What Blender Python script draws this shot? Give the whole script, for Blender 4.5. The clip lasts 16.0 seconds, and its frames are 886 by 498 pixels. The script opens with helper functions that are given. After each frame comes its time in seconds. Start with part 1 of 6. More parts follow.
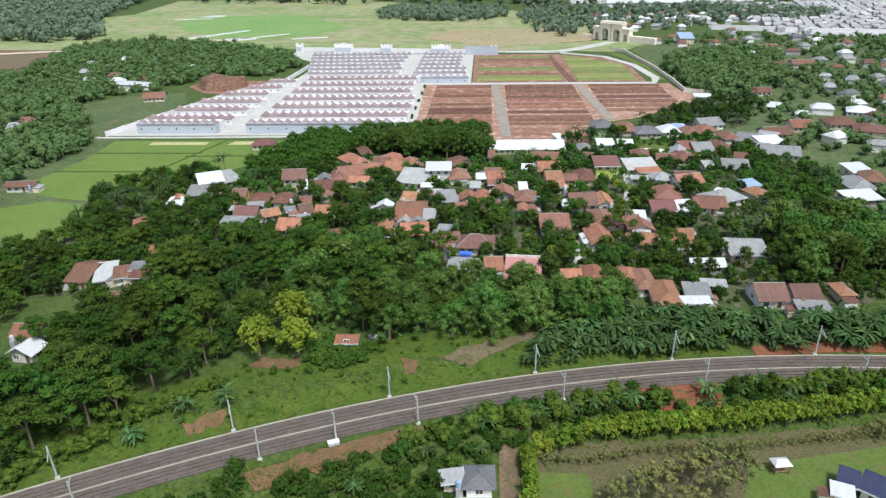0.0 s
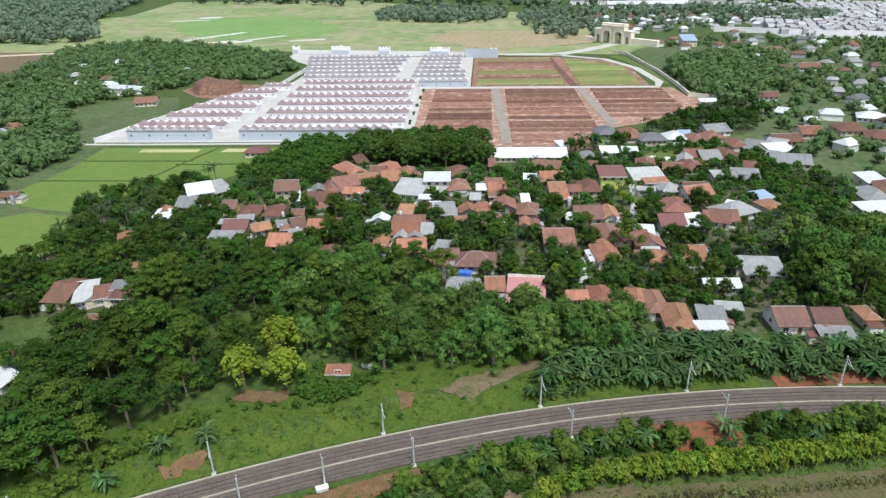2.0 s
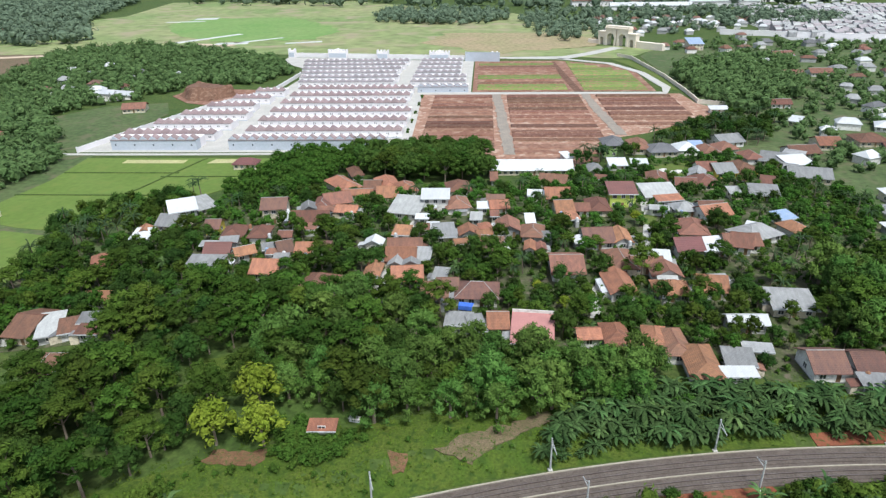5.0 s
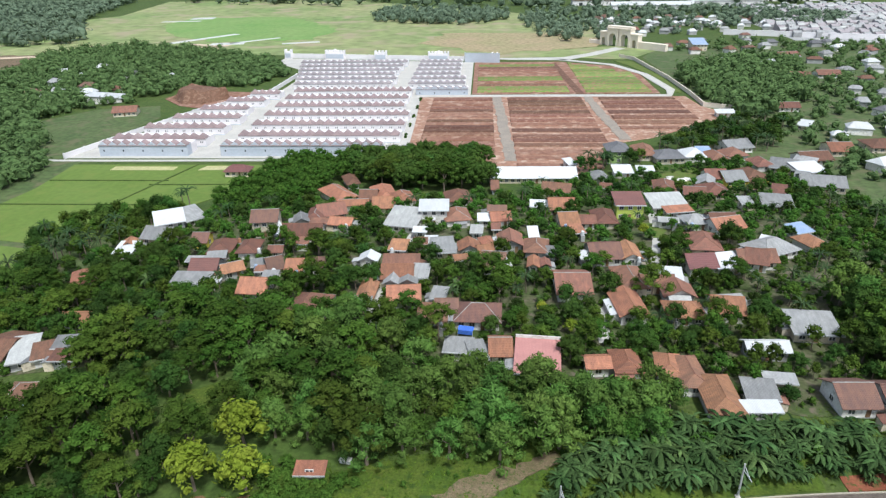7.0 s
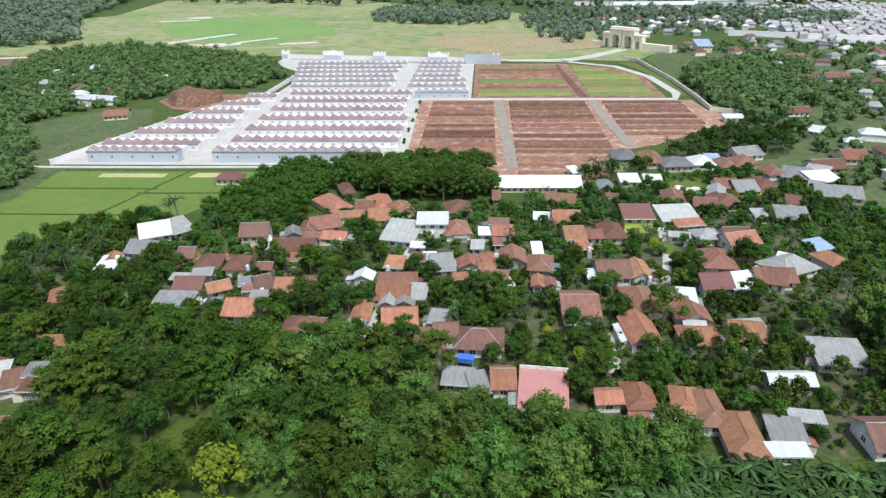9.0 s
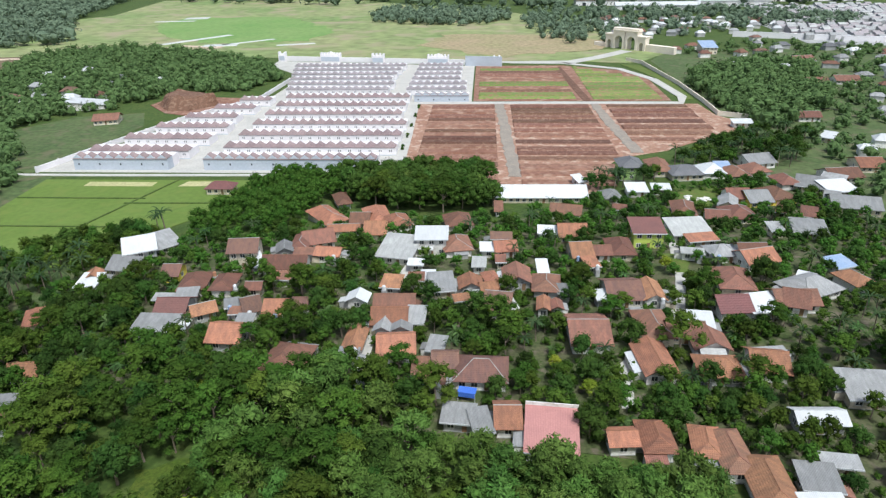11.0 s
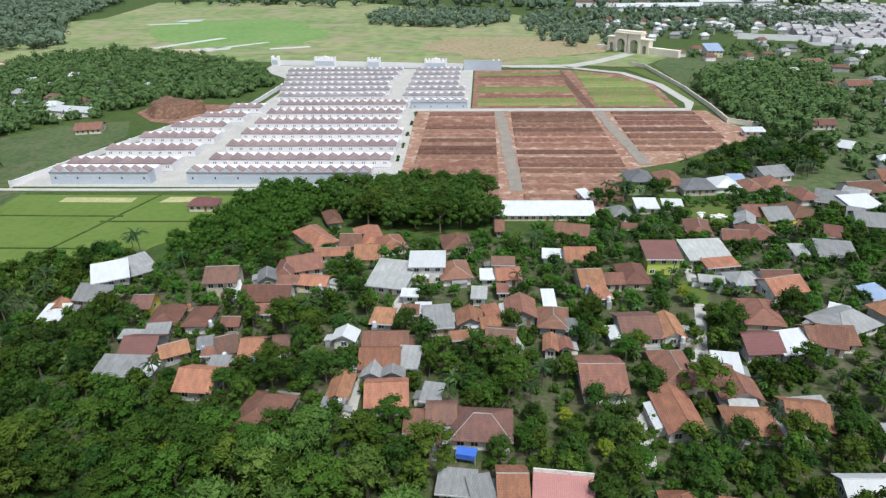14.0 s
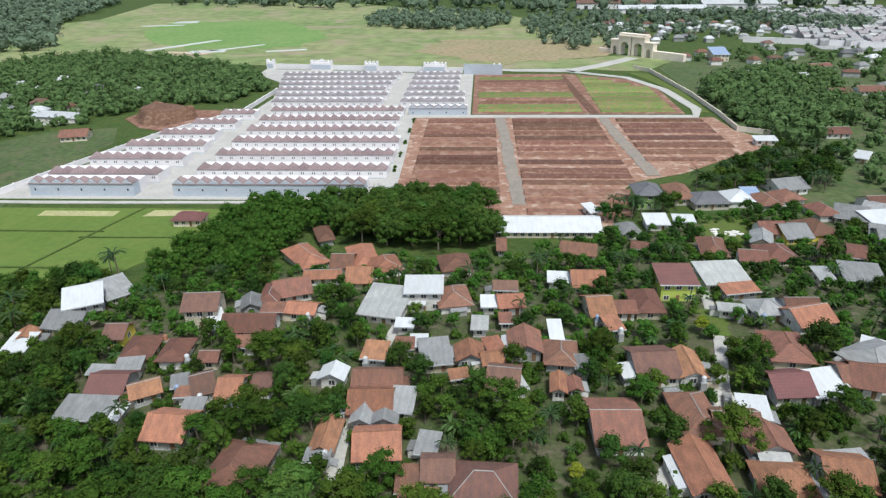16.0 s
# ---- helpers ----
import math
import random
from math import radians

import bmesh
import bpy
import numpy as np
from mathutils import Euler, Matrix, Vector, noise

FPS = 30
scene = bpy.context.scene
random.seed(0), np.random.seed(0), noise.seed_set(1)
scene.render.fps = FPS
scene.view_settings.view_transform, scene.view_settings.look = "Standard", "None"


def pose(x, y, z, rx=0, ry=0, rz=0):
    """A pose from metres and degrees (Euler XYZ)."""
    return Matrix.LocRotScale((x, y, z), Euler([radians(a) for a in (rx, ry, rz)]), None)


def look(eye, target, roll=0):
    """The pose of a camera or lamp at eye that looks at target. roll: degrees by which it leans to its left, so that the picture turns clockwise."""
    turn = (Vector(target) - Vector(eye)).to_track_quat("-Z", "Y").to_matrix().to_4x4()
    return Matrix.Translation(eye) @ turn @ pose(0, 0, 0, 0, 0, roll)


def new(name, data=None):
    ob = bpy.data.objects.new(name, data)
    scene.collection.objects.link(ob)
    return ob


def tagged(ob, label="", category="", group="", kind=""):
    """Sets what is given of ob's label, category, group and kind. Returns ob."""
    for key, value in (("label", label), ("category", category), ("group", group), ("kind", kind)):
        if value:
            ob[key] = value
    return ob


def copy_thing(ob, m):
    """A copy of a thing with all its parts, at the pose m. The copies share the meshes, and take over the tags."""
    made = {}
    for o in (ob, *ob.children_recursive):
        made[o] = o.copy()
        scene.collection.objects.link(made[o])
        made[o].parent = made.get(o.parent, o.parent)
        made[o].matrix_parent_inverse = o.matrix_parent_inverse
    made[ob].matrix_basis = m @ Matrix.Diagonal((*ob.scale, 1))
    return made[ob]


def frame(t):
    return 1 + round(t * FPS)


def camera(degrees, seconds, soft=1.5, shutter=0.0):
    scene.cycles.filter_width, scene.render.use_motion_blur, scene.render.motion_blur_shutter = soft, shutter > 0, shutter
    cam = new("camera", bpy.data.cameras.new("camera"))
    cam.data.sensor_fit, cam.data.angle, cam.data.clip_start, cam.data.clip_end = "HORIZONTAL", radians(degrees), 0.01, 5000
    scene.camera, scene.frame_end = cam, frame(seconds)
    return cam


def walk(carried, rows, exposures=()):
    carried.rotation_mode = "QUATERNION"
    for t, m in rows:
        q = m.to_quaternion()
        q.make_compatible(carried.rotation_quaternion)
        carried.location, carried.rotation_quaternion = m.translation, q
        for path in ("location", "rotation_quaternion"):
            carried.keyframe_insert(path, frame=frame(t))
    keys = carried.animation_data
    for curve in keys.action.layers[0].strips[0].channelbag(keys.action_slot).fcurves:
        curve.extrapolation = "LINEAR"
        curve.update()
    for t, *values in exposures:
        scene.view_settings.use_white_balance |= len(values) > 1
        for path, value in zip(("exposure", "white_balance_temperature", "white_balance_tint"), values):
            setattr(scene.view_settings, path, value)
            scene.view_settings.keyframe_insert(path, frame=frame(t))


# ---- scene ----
cam = camera(68.0, 16.0, soft=1.3)
PATH = [
    (0, (1.943, -4.83, 88.916), (1.819, -3.022, 88.07), -1.2),
    (0.5, (1.738, -2.243, 89.055), (1.616, -0.434, 88.21), -1.2),
    (1, (1.733, 0.361, 89.164), (1.61, 2.17, 88.318), -1.2),
    (1.5, (1.614, 3.168, 89.207), (1.492, 4.977, 88.362), -1.2),
    (2, (1.526, 6.024, 89.165), (1.404, 7.833, 88.32), -1.2),
    (2.5, (1.438, 8.818, 89.206), (1.316, 10.627, 88.361), -1.1),
    (3, (1.35, 11.706, 89.195), (1.228, 13.515, 88.35), -1.1),
    (3.5, (1.226, 14.467, 89.391), (1.105, 16.276, 88.546), -1.1),
    (4, (1.16, 17.295, 89.407), (1.038, 19.104, 88.562), -1.1),
    (6.5, (0.619, 31.369, 89.731), (0.498, 33.177, 88.883), -1.1),
    (7, (0.513, 34.043, 89.783), (0.393, 35.85, 88.934), -1.1),
    (7.5, (0.367, 36.842, 89.813), (0.246, 38.649, 88.964), -1.0),
    (8, (0.224, 39.674, 89.798), (0.104, 41.48, 88.948), -1.0),
    (8.5, (0.162, 42.576, 89.862), (0.042, 44.381, 89.011), -1.0),
    (9, (0.143, 45.402, 89.98), (0.023, 47.208, 89.128), -1.0),
    (11.5, (-0.474, 59.921, 90.002), (-0.594, 61.726, 89.148), -1.0),
    (12, (-0.469, 62.79, 90.048), (-0.59, 64.594, 89.194), -1.1),
    (12.5, (-0.584, 65.478, 90.044), (-0.704, 67.282, 89.19), -1.0),
    (13, (-0.69, 68.373, 89.93), (-0.81, 70.178, 89.077), -1.0),
    (13.5, (-0.747, 71.22, 89.929), (-0.863, 73.026, 89.076), -1.0),
    (14, (-0.797, 74.02, 89.926), (-0.914, 75.826, 89.074), -1.1),
    (14.5, (-0.969, 76.833, 89.879), (-1.085, 78.639, 89.028), -1.0),
    (15, (-0.94, 79.715, 89.845), (-1.056, 81.522, 88.995), -1.0),
    (15.5, (-1.08, 82.551, 89.781), (-1.196, 84.358, 88.931), -1.0),
    (16, (-1.16, 88.118, 89.796), (-1.276, 89.925, 88.946), -1.0),
]
walk(cam, [(t, look(eye, target, roll)) for t, eye, target, roll in PATH],
     [(0, 0.28, 6170, 7), (9, 0.29, 6170, 7), (16, 0.04, 6220, 6)])

# ---- light ----
SUN_UP, SUN_TURN = radians(62), radians(150)
world = bpy.data.worlds.new("sky")
scene.world = world
world.use_nodes = True
wn = world.node_tree
sky = wn.nodes.new("ShaderNodeTexSky")
sky.sky_type = "NISHITA"
sky.sun_disc = False
sky.sun_elevation, sky.sun_rotation = SUN_UP, SUN_TURN
sky.dust_density, sky.air_density = 3.0, 1.0
soft = wn.nodes.new("ShaderNodeHueSaturation")
soft.inputs["Saturation"].default_value = 0.75
wn.links.new(sky.outputs["Color"], soft.inputs["Color"])
wn.links.new(soft.outputs["Color"], wn.nodes["Background"].inputs["Color"])
wn.nodes["Background"].inputs["Strength"].default_value = 0.155
sun_data = bpy.data.lights.new("sun", "SUN")
sun_data.energy, sun_data.angle, sun_data.color = 3.15, radians(9), (0.985, 1.0, 0.985)
sun = new("sun", sun_data)
sun.matrix_world = look((math.sin(SUN_TURN) * math.cos(SUN_UP) * 300, math.cos(SUN_TURN) * math.cos(SUN_UP) * 300, math.sin(SUN_UP) * 300), (0, 0, 0))


# ---- materials ----
def mat(name, a, b, size=3.0, rough=0.8, bump=0.0, fine=0.3, metal=0.0, spread=0.0, island=0.0, space="world", dirt=None, stripe=0.0, course=0.0, spec=0.3, hue=(-0.004, 0.014), streak=False):
    """A surface that varies between the colours a and b in patches of the given size (metres) and in a grain ten times finer.
    spread: variation from object to object; island: from leaf to leaf; dirt: a third colour in worn patches;
    streak: the worn patches run down the slope; stripe: width of corrugations or tile columns; course: height of tile courses."""
    m = bpy.data.materials.new(name)
    m.use_nodes = True
    nt, n = m.node_tree, m.node_tree.nodes
    bsdf = n["Principled BSDF"]
    bsdf.inputs["Roughness"].default_value, bsdf.inputs["Metallic"].default_value = rough, metal
    bsdf.inputs["Specular IOR Level"].default_value = spec
    if space == "world":
        where = n.new("ShaderNodeNewGeometry").outputs["Position"]
    else:
        where = n.new("ShaderNodeTexCoord").outputs["Object"]

    def patches(scale, detail=4.0):
        t = n.new("ShaderNodeTexNoise")
        t.inputs["Scale"].default_value, t.inputs["Detail"].default_value = scale, detail
        nt.links.new(where, t.inputs["Vector"])
        return t.outputs["Fac"]

    def ramp(value, lo, hi):
        r = n.new("ShaderNodeMapRange")
        r.inputs["From Min"].default_value, r.inputs["From Max"].default_value = lo, hi
        nt.links.new(value, r.inputs["Value"])
        return r.outputs["Result"]

    def mix(fac, x, y, kind="MIX"):
        k = n.new("ShaderNodeMix")
        k.data_type, k.blend_type = "RGBA", kind
        for slot, value in ((0, fac), (6, x), (7, y)):
            if isinstance(value, bpy.types.NodeSocket):
                nt.links.new(value, k.inputs[slot])
            else:
                k.inputs[slot].default_value = (*value, 1) if isinstance(value, tuple) else value
        return k.outputs[2]

    broad = ramp(patches(1 / size), 0.32, 0.68)
    colour = mix(broad, a, b)
    grain = patches(10 / size, 6.0)
    g = n.new("ShaderNodeMapRange")
    g.inputs["To Min"].default_value, g.inputs["To Max"].default_value = 1 - fine, 1 + fine
    g.inputs["From Min"].default_value, g.inputs["From Max"].default_value = 0.25, 0.75
    nt.links.new(grain, g.inputs["Value"])
    scaled = n.new("ShaderNodeVectorMath")
    scaled.operation = "SCALE"
    nt.links.new(colour, scaled.inputs[0])
    nt.links.new(g.outputs["Result"], scaled.inputs["Scale"])
    colour = scaled.outputs["Vector"]
    if dirt:
        if streak:
            run = n.new("ShaderNodeMapping")
            run.inputs["Scale"].default_value = (1.7, 0.5, 1.0)
            nt.links.new(where, run.inputs["Vector"])
            worn = n.new("ShaderNodeTexNoise")
            worn.inputs["Scale"].default_value, worn.inputs["Detail"].default_value = 2.0 / size, 5.0
            nt.links.new(run.outputs["Vector"], worn.inputs["Vector"])
            worn = ramp(worn.outputs["Fac"], 0.36, 0.82)
        else:
            worn = ramp(patches(3.3 / size, 8.0), 0.52, 0.66)
        colour = mix(worn, colour, dirt)
    if spread or island:
        h = n.new("ShaderNodeHueSaturation")
        if spread:
            info = n.new("ShaderNodeObjectInfo").outputs["Random"]
            r1 = n.new("ShaderNodeMapRange")
            r1.inputs["To Min"].default_value, r1.inputs["To Max"].default_value = 1 - spread, 1 + spread
            nt.links.new(info, r1.inputs["Value"])
            value = r1.outputs["Result"]
            fr = n.new("ShaderNodeMath")
            fr.operation = "MULTIPLY"
            fr.inputs[1].default_value = 7.31
            nt.links.new(info, fr.inputs[0])
            fr2 = n.new("ShaderNodeMath")
            fr2.operation = "FRACT"
            nt.links.new(fr.outputs[0], fr2.inputs[0])
            r2 = n.new("ShaderNodeMapRange")
            r2.inputs["To Min"].default_value, r2.inputs["To Max"].default_value = 0.5 + hue[0], 0.5 + hue[1]
            nt.links.new(fr2.outputs[0], r2.inputs["Value"])
            nt.links.new(r2.outputs["Result"], h.inputs["Hue"])
        if island:
            r3 = n.new("ShaderNodeMapRange")
            r3.inputs["To Min"].default_value, r3.inputs["To Max"].default_value = 1 - island, 1 + island
            nt.links.new(n.new("ShaderNodeNewGeometry").outputs["Random Per Island"], r3.inputs["Value"])
            if spread:
                mul = n.new("ShaderNodeMath")
                mul.operation = "MULTIPLY"
                nt.links.new(value, mul.inputs[0])
                nt.links.new(r3.outputs["Result"], mul.inputs[1])
                value = mul.outputs[0]
            else:
                value = r3.outputs["Result"]
        nt.links.new(value, h.inputs["Value"])
        nt.links.new(colour, h.inputs["Color"])
        colour = h.outputs["Color"]
    nt.links.new(colour, bsdf.inputs["Base Color"])
    height = None
    for width, axis in ((stripe, "X"), (course, "Y")):
        if width:
            w = n.new("ShaderNodeTexWave")
            w.bands_direction = axis
            w.inputs["Scale"].default_value = 0.314 / width
            w.inputs["Distortion"].default_value = 0.4
            nt.links.new(where, w.inputs["Vector"])
            if height is None:
                height = w.outputs["Fac"]
            else:
                add = n.new("ShaderNodeMath")
                add.operation = "ADD"
                nt.links.new(height, add.inputs[0])
                nt.links.new(w.outputs["Fac"], add.inputs[1])
                height = add.outputs[0]
    if bump or height is not None:
        b1 = n.new("ShaderNodeBump")
        b1.inputs["Strength"].default_value = bump or 0.5
        b1.inputs["Distance"].default_value = 0.08
        nt.links.new(height if height is not None else grain, b1.inputs["Height"])
        nt.links.new(b1.outputs["Normal"], bsdf.inputs["Normal"])
    return m


GRASS = mat("grass", (0.042, 0.076, 0.013), (0.066, 0.092, 0.020), 9, 0.95, 0.6, 0.4, dirt=(0.034, 0.060, 0.010))
PLAIN = mat("dry_grass", (0.15, 0.21, 0.070), (0.25, 0.255, 0.12), 130, 0.9, 0.3, 0.35, dirt=(0.28, 0.24, 0.15))
RICE = mat("young_rice", (0.096, 0.149, 0.025), (0.116, 0.169, 0.034), 25, 0.9, 0.4, 0.15, dirt=(0.125, 0.167, 0.034))
STUBBLE = mat("rice_stubble", (0.40, 0.36, 0.20), (0.33, 0.33, 0.14), 8, 0.9, 0.3)
LAWN = mat("lawn", (0.074, 0.117, 0.019), (0.096, 0.129, 0.027), 6, 0.9, 0.3, 0.25, dirt=(0.111, 0.109, 0.033))
DIRT = mat("trodden_earth", (0.123, 0.082, 0.049), (0.164, 0.115, 0.074), 5, 0.95, 0.5, 0.3, dirt=(0.061, 0.082, 0.025))
RED_SOIL = mat("red_soil", (0.184, 0.088, 0.058), (0.243, 0.133, 0.094), 18, 0.95, 0.5, 0.3, dirt=(0.315, 0.207, 0.153))
RED_BED = mat("dark_red_soil", (0.124, 0.058, 0.040), (0.169, 0.086, 0.061), 7, 0.95, 0.6, 0.35, spread=0.3, dirt=(0.223, 0.132, 0.095))
PALE_EARTH = mat("pale_earth", (0.52, 0.42, 0.32), (0.44, 0.33, 0.24), 6, 0.95, 0.3, 0.2)
GREEN_BED = mat("weedy_soil", (0.125, 0.195, 0.045), (0.185, 0.20, 0.065), 9, 0.95, 0.5, 0.3, spread=0.2, dirt=(0.25, 0.155, 0.09))
CONCRETE = mat("concrete", (0.50, 0.48, 0.44), (0.40, 0.38, 0.35), 5, 0.85, 0.2, 0.2, dirt=(0.30, 0.29, 0.26))
ROAD = mat("pale_road", (0.45, 0.43, 0.395), (0.38, 0.365, 0.335), 9, 0.9, 0.2, 0.15)
GREY_ROAD = mat("gravel_road", (0.221, 0.195, 0.163), (0.279, 0.234, 0.192), 5, 0.9, 0.3, 0.25)
BALLAST = mat("ballast", (0.091, 0.072, 0.060), (0.124, 0.101, 0.085), 2.5, 0.95, 0.6, 0.3, dirt=(0.077, 0.059, 0.047))
STEEL = mat("worn_steel", (0.20, 0.16, 0.14), (0.28, 0.24, 0.22), 2, 0.45, 0, 0.2, metal=0.7)
GALV = mat("galvanised_steel", (0.55, 0.55, 0.53), (0.45, 0.46, 0.46), 1, 0.5, 0, 0.15, metal=0.3)
PLASTER = mat("white_plaster", (0.74, 0.72, 0.68), (0.64, 0.61, 0.57), 3, 0.85, 0.1, 0.1, spread=0.12, dirt=(0.52, 0.49, 0.44))
CREAM = mat("cream_plaster", (0.66, 0.58, 0.44), (0.58, 0.50, 0.38), 3, 0.85, 0.1, 0.1, spread=0.15, dirt=(0.42, 0.36, 0.28))
GREEN = mat("green_plaster", (0.24, 0.36, 0.12), (0.28, 0.40, 0.15), 3, 0.8, 0.1, 0.1)
LIME = mat("lime_plaster", (0.42, 0.52, 0.09), (0.47, 0.54, 0.12), 3, 0.8, 0.1, 0.1)
YELLOW = mat("yellow_plaster", (0.75, 0.60, 0.10), (0.68, 0.55, 0.12), 3, 0.8, 0.1, 0.1)
ESTATE_WHITE = mat("estate_wall", (0.744, 0.716, 0.716), (0.688, 0.651, 0.660), 8, 0.85, 0, 0.05, spread=0.05)
ESTATE_GREY = mat("estate_grey_wall", (0.40, 0.44, 0.49), (0.45, 0.48, 0.53), 8, 0.85, 0, 0.08)
ESTATE_ROOF = mat("estate_roof", (0.225, 0.165, 0.165), (0.285, 0.215, 0.21), 4, 0.75, 0.3, 0.15, spread=0.12, space="object", course=0.35)
ESTATE_ROOF_GREY = mat("estate_grey_roof", (0.23, 0.205, 0.21), (0.29, 0.26, 0.265), 4, 0.75, 0.3, 0.15, spread=0.12, space="object", course=0.35)
TILE_O = mat("orange_clay_tile", (0.367, 0.160, 0.095), (0.283, 0.127, 0.079), 2.5, 0.85, 0.5, 0.25, spread=0.28, space="object", stripe=0.3, course=0.36, dirt=(0.172, 0.086, 0.060), streak=True)
TILE_R = mat("red_clay_tile", (0.245, 0.109, 0.076), (0.182, 0.085, 0.063), 2.5, 0.85, 0.5, 0.25, spread=0.32, space="object", stripe=0.3, course=0.36, dirt=(0.120, 0.069, 0.053), streak=True)
TILE_D = mat("brown_tile", (0.145, 0.078, 0.065), (0.11, 0.064, 0.056), 2.5, 0.8, 0.5, 0.2, spread=0.2, space="object", stripe=0.3, course=0.36, dirt=(0.20, 0.10, 0.07), streak=True)
TILE_M = mat("maroon_sheet", (0.19, 0.082, 0.075), (0.155, 0.072, 0.068), 2.5, 0.7, 0.5, 0.2, spread=0.15, space="object", stripe=0.3, course=0.6)
SHEET_G = mat("grey_fibre_cement", (0.27, 0.27, 0.265), (0.225, 0.225, 0.225), 3.0, 0.85, 0.5, 0.15, spread=0.35, space="object", stripe=0.25, dirt=(0.165, 0.165, 0.16), streak=True)
SHEET_W = mat("white_metal_sheet", (0.552, 0.561, 0.561), (0.502, 0.511, 0.519), 4.0, 0.55, 0.35, 0.06, spread=0.12, space="object", stripe=0.3, dirt=(0.444, 0.444, 0.435), streak=True)
SHEET_K = mat("dark_grey_tile", (0.105, 0.105, 0.11), (0.135, 0.135, 0.14), 3.0, 0.8, 0.5, 0.2, spread=0.15, space="object", stripe=0.3, course=0.36)
SHEET_P = mat("pink_metal_sheet", (0.42, 0.20, 0.18), (0.38, 0.18, 0.165), 3.0, 0.6, 0.4, 0.12, space="object", stripe=0.3)
SHEET_B = mat("blue_sheet", (0.22, 0.30, 0.44), (0.30, 0.36, 0.46), 3.0, 0.6, 0.3, 0.15, space="object", stripe=0.3)
SOLAR = mat("solar_panel", (0.03, 0.035, 0.07), (0.045, 0.05, 0.09), 3.0, 0.25, 0.0, 0.1, space="object")
SLAB = mat("weathered_slab", (0.40, 0.40, 0.38), (0.33, 0.33, 0.32), 4.0, 0.9, 0.25, 0.18, space="object", dirt=(0.25, 0.25, 0.24), spread=0.15, streak=True)
DARK_GLASS = mat("window_glass", (0.035, 0.04, 0.045), (0.06, 0.065, 0.07), 2.0, 0.15, 0, 0.1, spec=0.6)
WOOD = mat("painted_wood", (0.24, 0.14, 0.08), (0.18, 0.10, 0.06), 1.0, 0.6, 0, 0.2, spread=0.3)
BLUE_CLOTH = mat("blue_tarpaulin", (0.05, 0.13, 0.50), (0.07, 0.17, 0.55), 2.0, 0.6)
BARK = mat("bark", (0.15, 0.115, 0.085), (0.21, 0.17, 0.13), 1.0, 0.9, 0.5, 0.3)
SANDSTONE = mat("cream_stone", (0.74, 0.66, 0.55), (0.66, 0.58, 0.48), 8, 0.85, 0.1, 0.1)
WATER = mat("muddy_water", (0.55, 0.54, 0.48), (0.62, 0.60, 0.54), 20, 0.2, 0, 0.05)
SLEEPER = mat("dusty_sleeper", (0.103, 0.084, 0.071), (0.131, 0.109, 0.094), 2, 0.9, 0.2, 0.25)
# Red earth darker than red_soil: the shade on it is put into the colour.
RED_SHADED = mat("shaded_red_earth", (0.165, 0.050, 0.026), (0.21, 0.075, 0.040), 3, 0.95, 0.7, 0.3, dirt=(0.07, 0.075, 0.020))
ROUGH = mat("rough_brown_ground", (0.104, 0.084, 0.044), (0.076, 0.080, 0.028), 4, 0.95, 0.6, 0.4)
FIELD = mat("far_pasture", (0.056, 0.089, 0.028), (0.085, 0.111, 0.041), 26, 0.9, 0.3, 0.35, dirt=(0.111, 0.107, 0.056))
TRACK_EDGE = mat("dusty_edge", (0.374, 0.338, 0.266), (0.302, 0.266, 0.209), 3, 0.9, 0.2, 0.2)
PLOT_GAP = mat("dry_red_soil", (0.322, 0.192, 0.135), (0.244, 0.126, 0.085), 14, 0.95, 0.4, 0.3, dirt=(0.437, 0.322, 0.249))
TILLED = mat("tilled_earth", (0.125, 0.066, 0.034), (0.165, 0.095, 0.050), 2.5, 0.95, 0.7, 0.35, dirt=(0.075, 0.085, 0.022))
CLAY = mat("cut_bank", (0.151, 0.112, 0.069), (0.101, 0.083, 0.040), 2.5, 0.95, 0.6, 0.35, dirt=(0.061, 0.079, 0.021))


def leaf_mat(name, a, b, spread=0.34, island=0.18):
    return mat(name, a, b, 4.0, 0.9, 0, 0.2, spread=spread, island=island, spec=0.08, hue=(-0.028, 0.014))


LEAF_GLOSSY = leaf_mat("mango_leaves", (0.019, 0.046, 0.009), (0.032, 0.066, 0.012))
LEAF_DARK = leaf_mat("dark_leaves", (0.022, 0.052, 0.009), (0.035, 0.073, 0.013))
LEAF_MID = leaf_mat("green_leaves", (0.030, 0.068, 0.010), (0.049, 0.093, 0.014))
LEAF_BAMBOO = leaf_mat("bamboo_leaves", (0.046, 0.100, 0.018), (0.072, 0.130, 0.028), 0.3)
LEAF_LIGHT = leaf_mat("feathery_leaves", (0.030, 0.068, 0.009), (0.049, 0.087, 0.013), 0.36)
LEAF_YELLOW = leaf_mat("yellow_green_leaves", (0.110, 0.158, 0.015), (0.155, 0.195, 0.023), 0.15)
LEAF_HEDGE = leaf_mat("hedge_leaves", (0.090, 0.150, 0.016), (0.135, 0.195, 0.024), 0.2)
LEAF_BANANA = leaf_mat("banana_leaves", (0.031, 0.069, 0.020), (0.061, 0.110, 0.036), 0.25, 0.4)
LEAF_PALM = leaf_mat("palm_leaves", (0.028, 0.056, 0.022), (0.045, 0.075, 0.030), 0.2, 0.3)
LEAF_OLIVE = leaf_mat("olive_leaves", (0.112, 0.128, 0.038), (0.160, 0.166, 0.060), 0.15)
LEAF_COPSE = leaf_mat("copse_leaves", (0.058, 0.102, 0.034), (0.090, 0.140, 0.050), 0.0, 0.18)
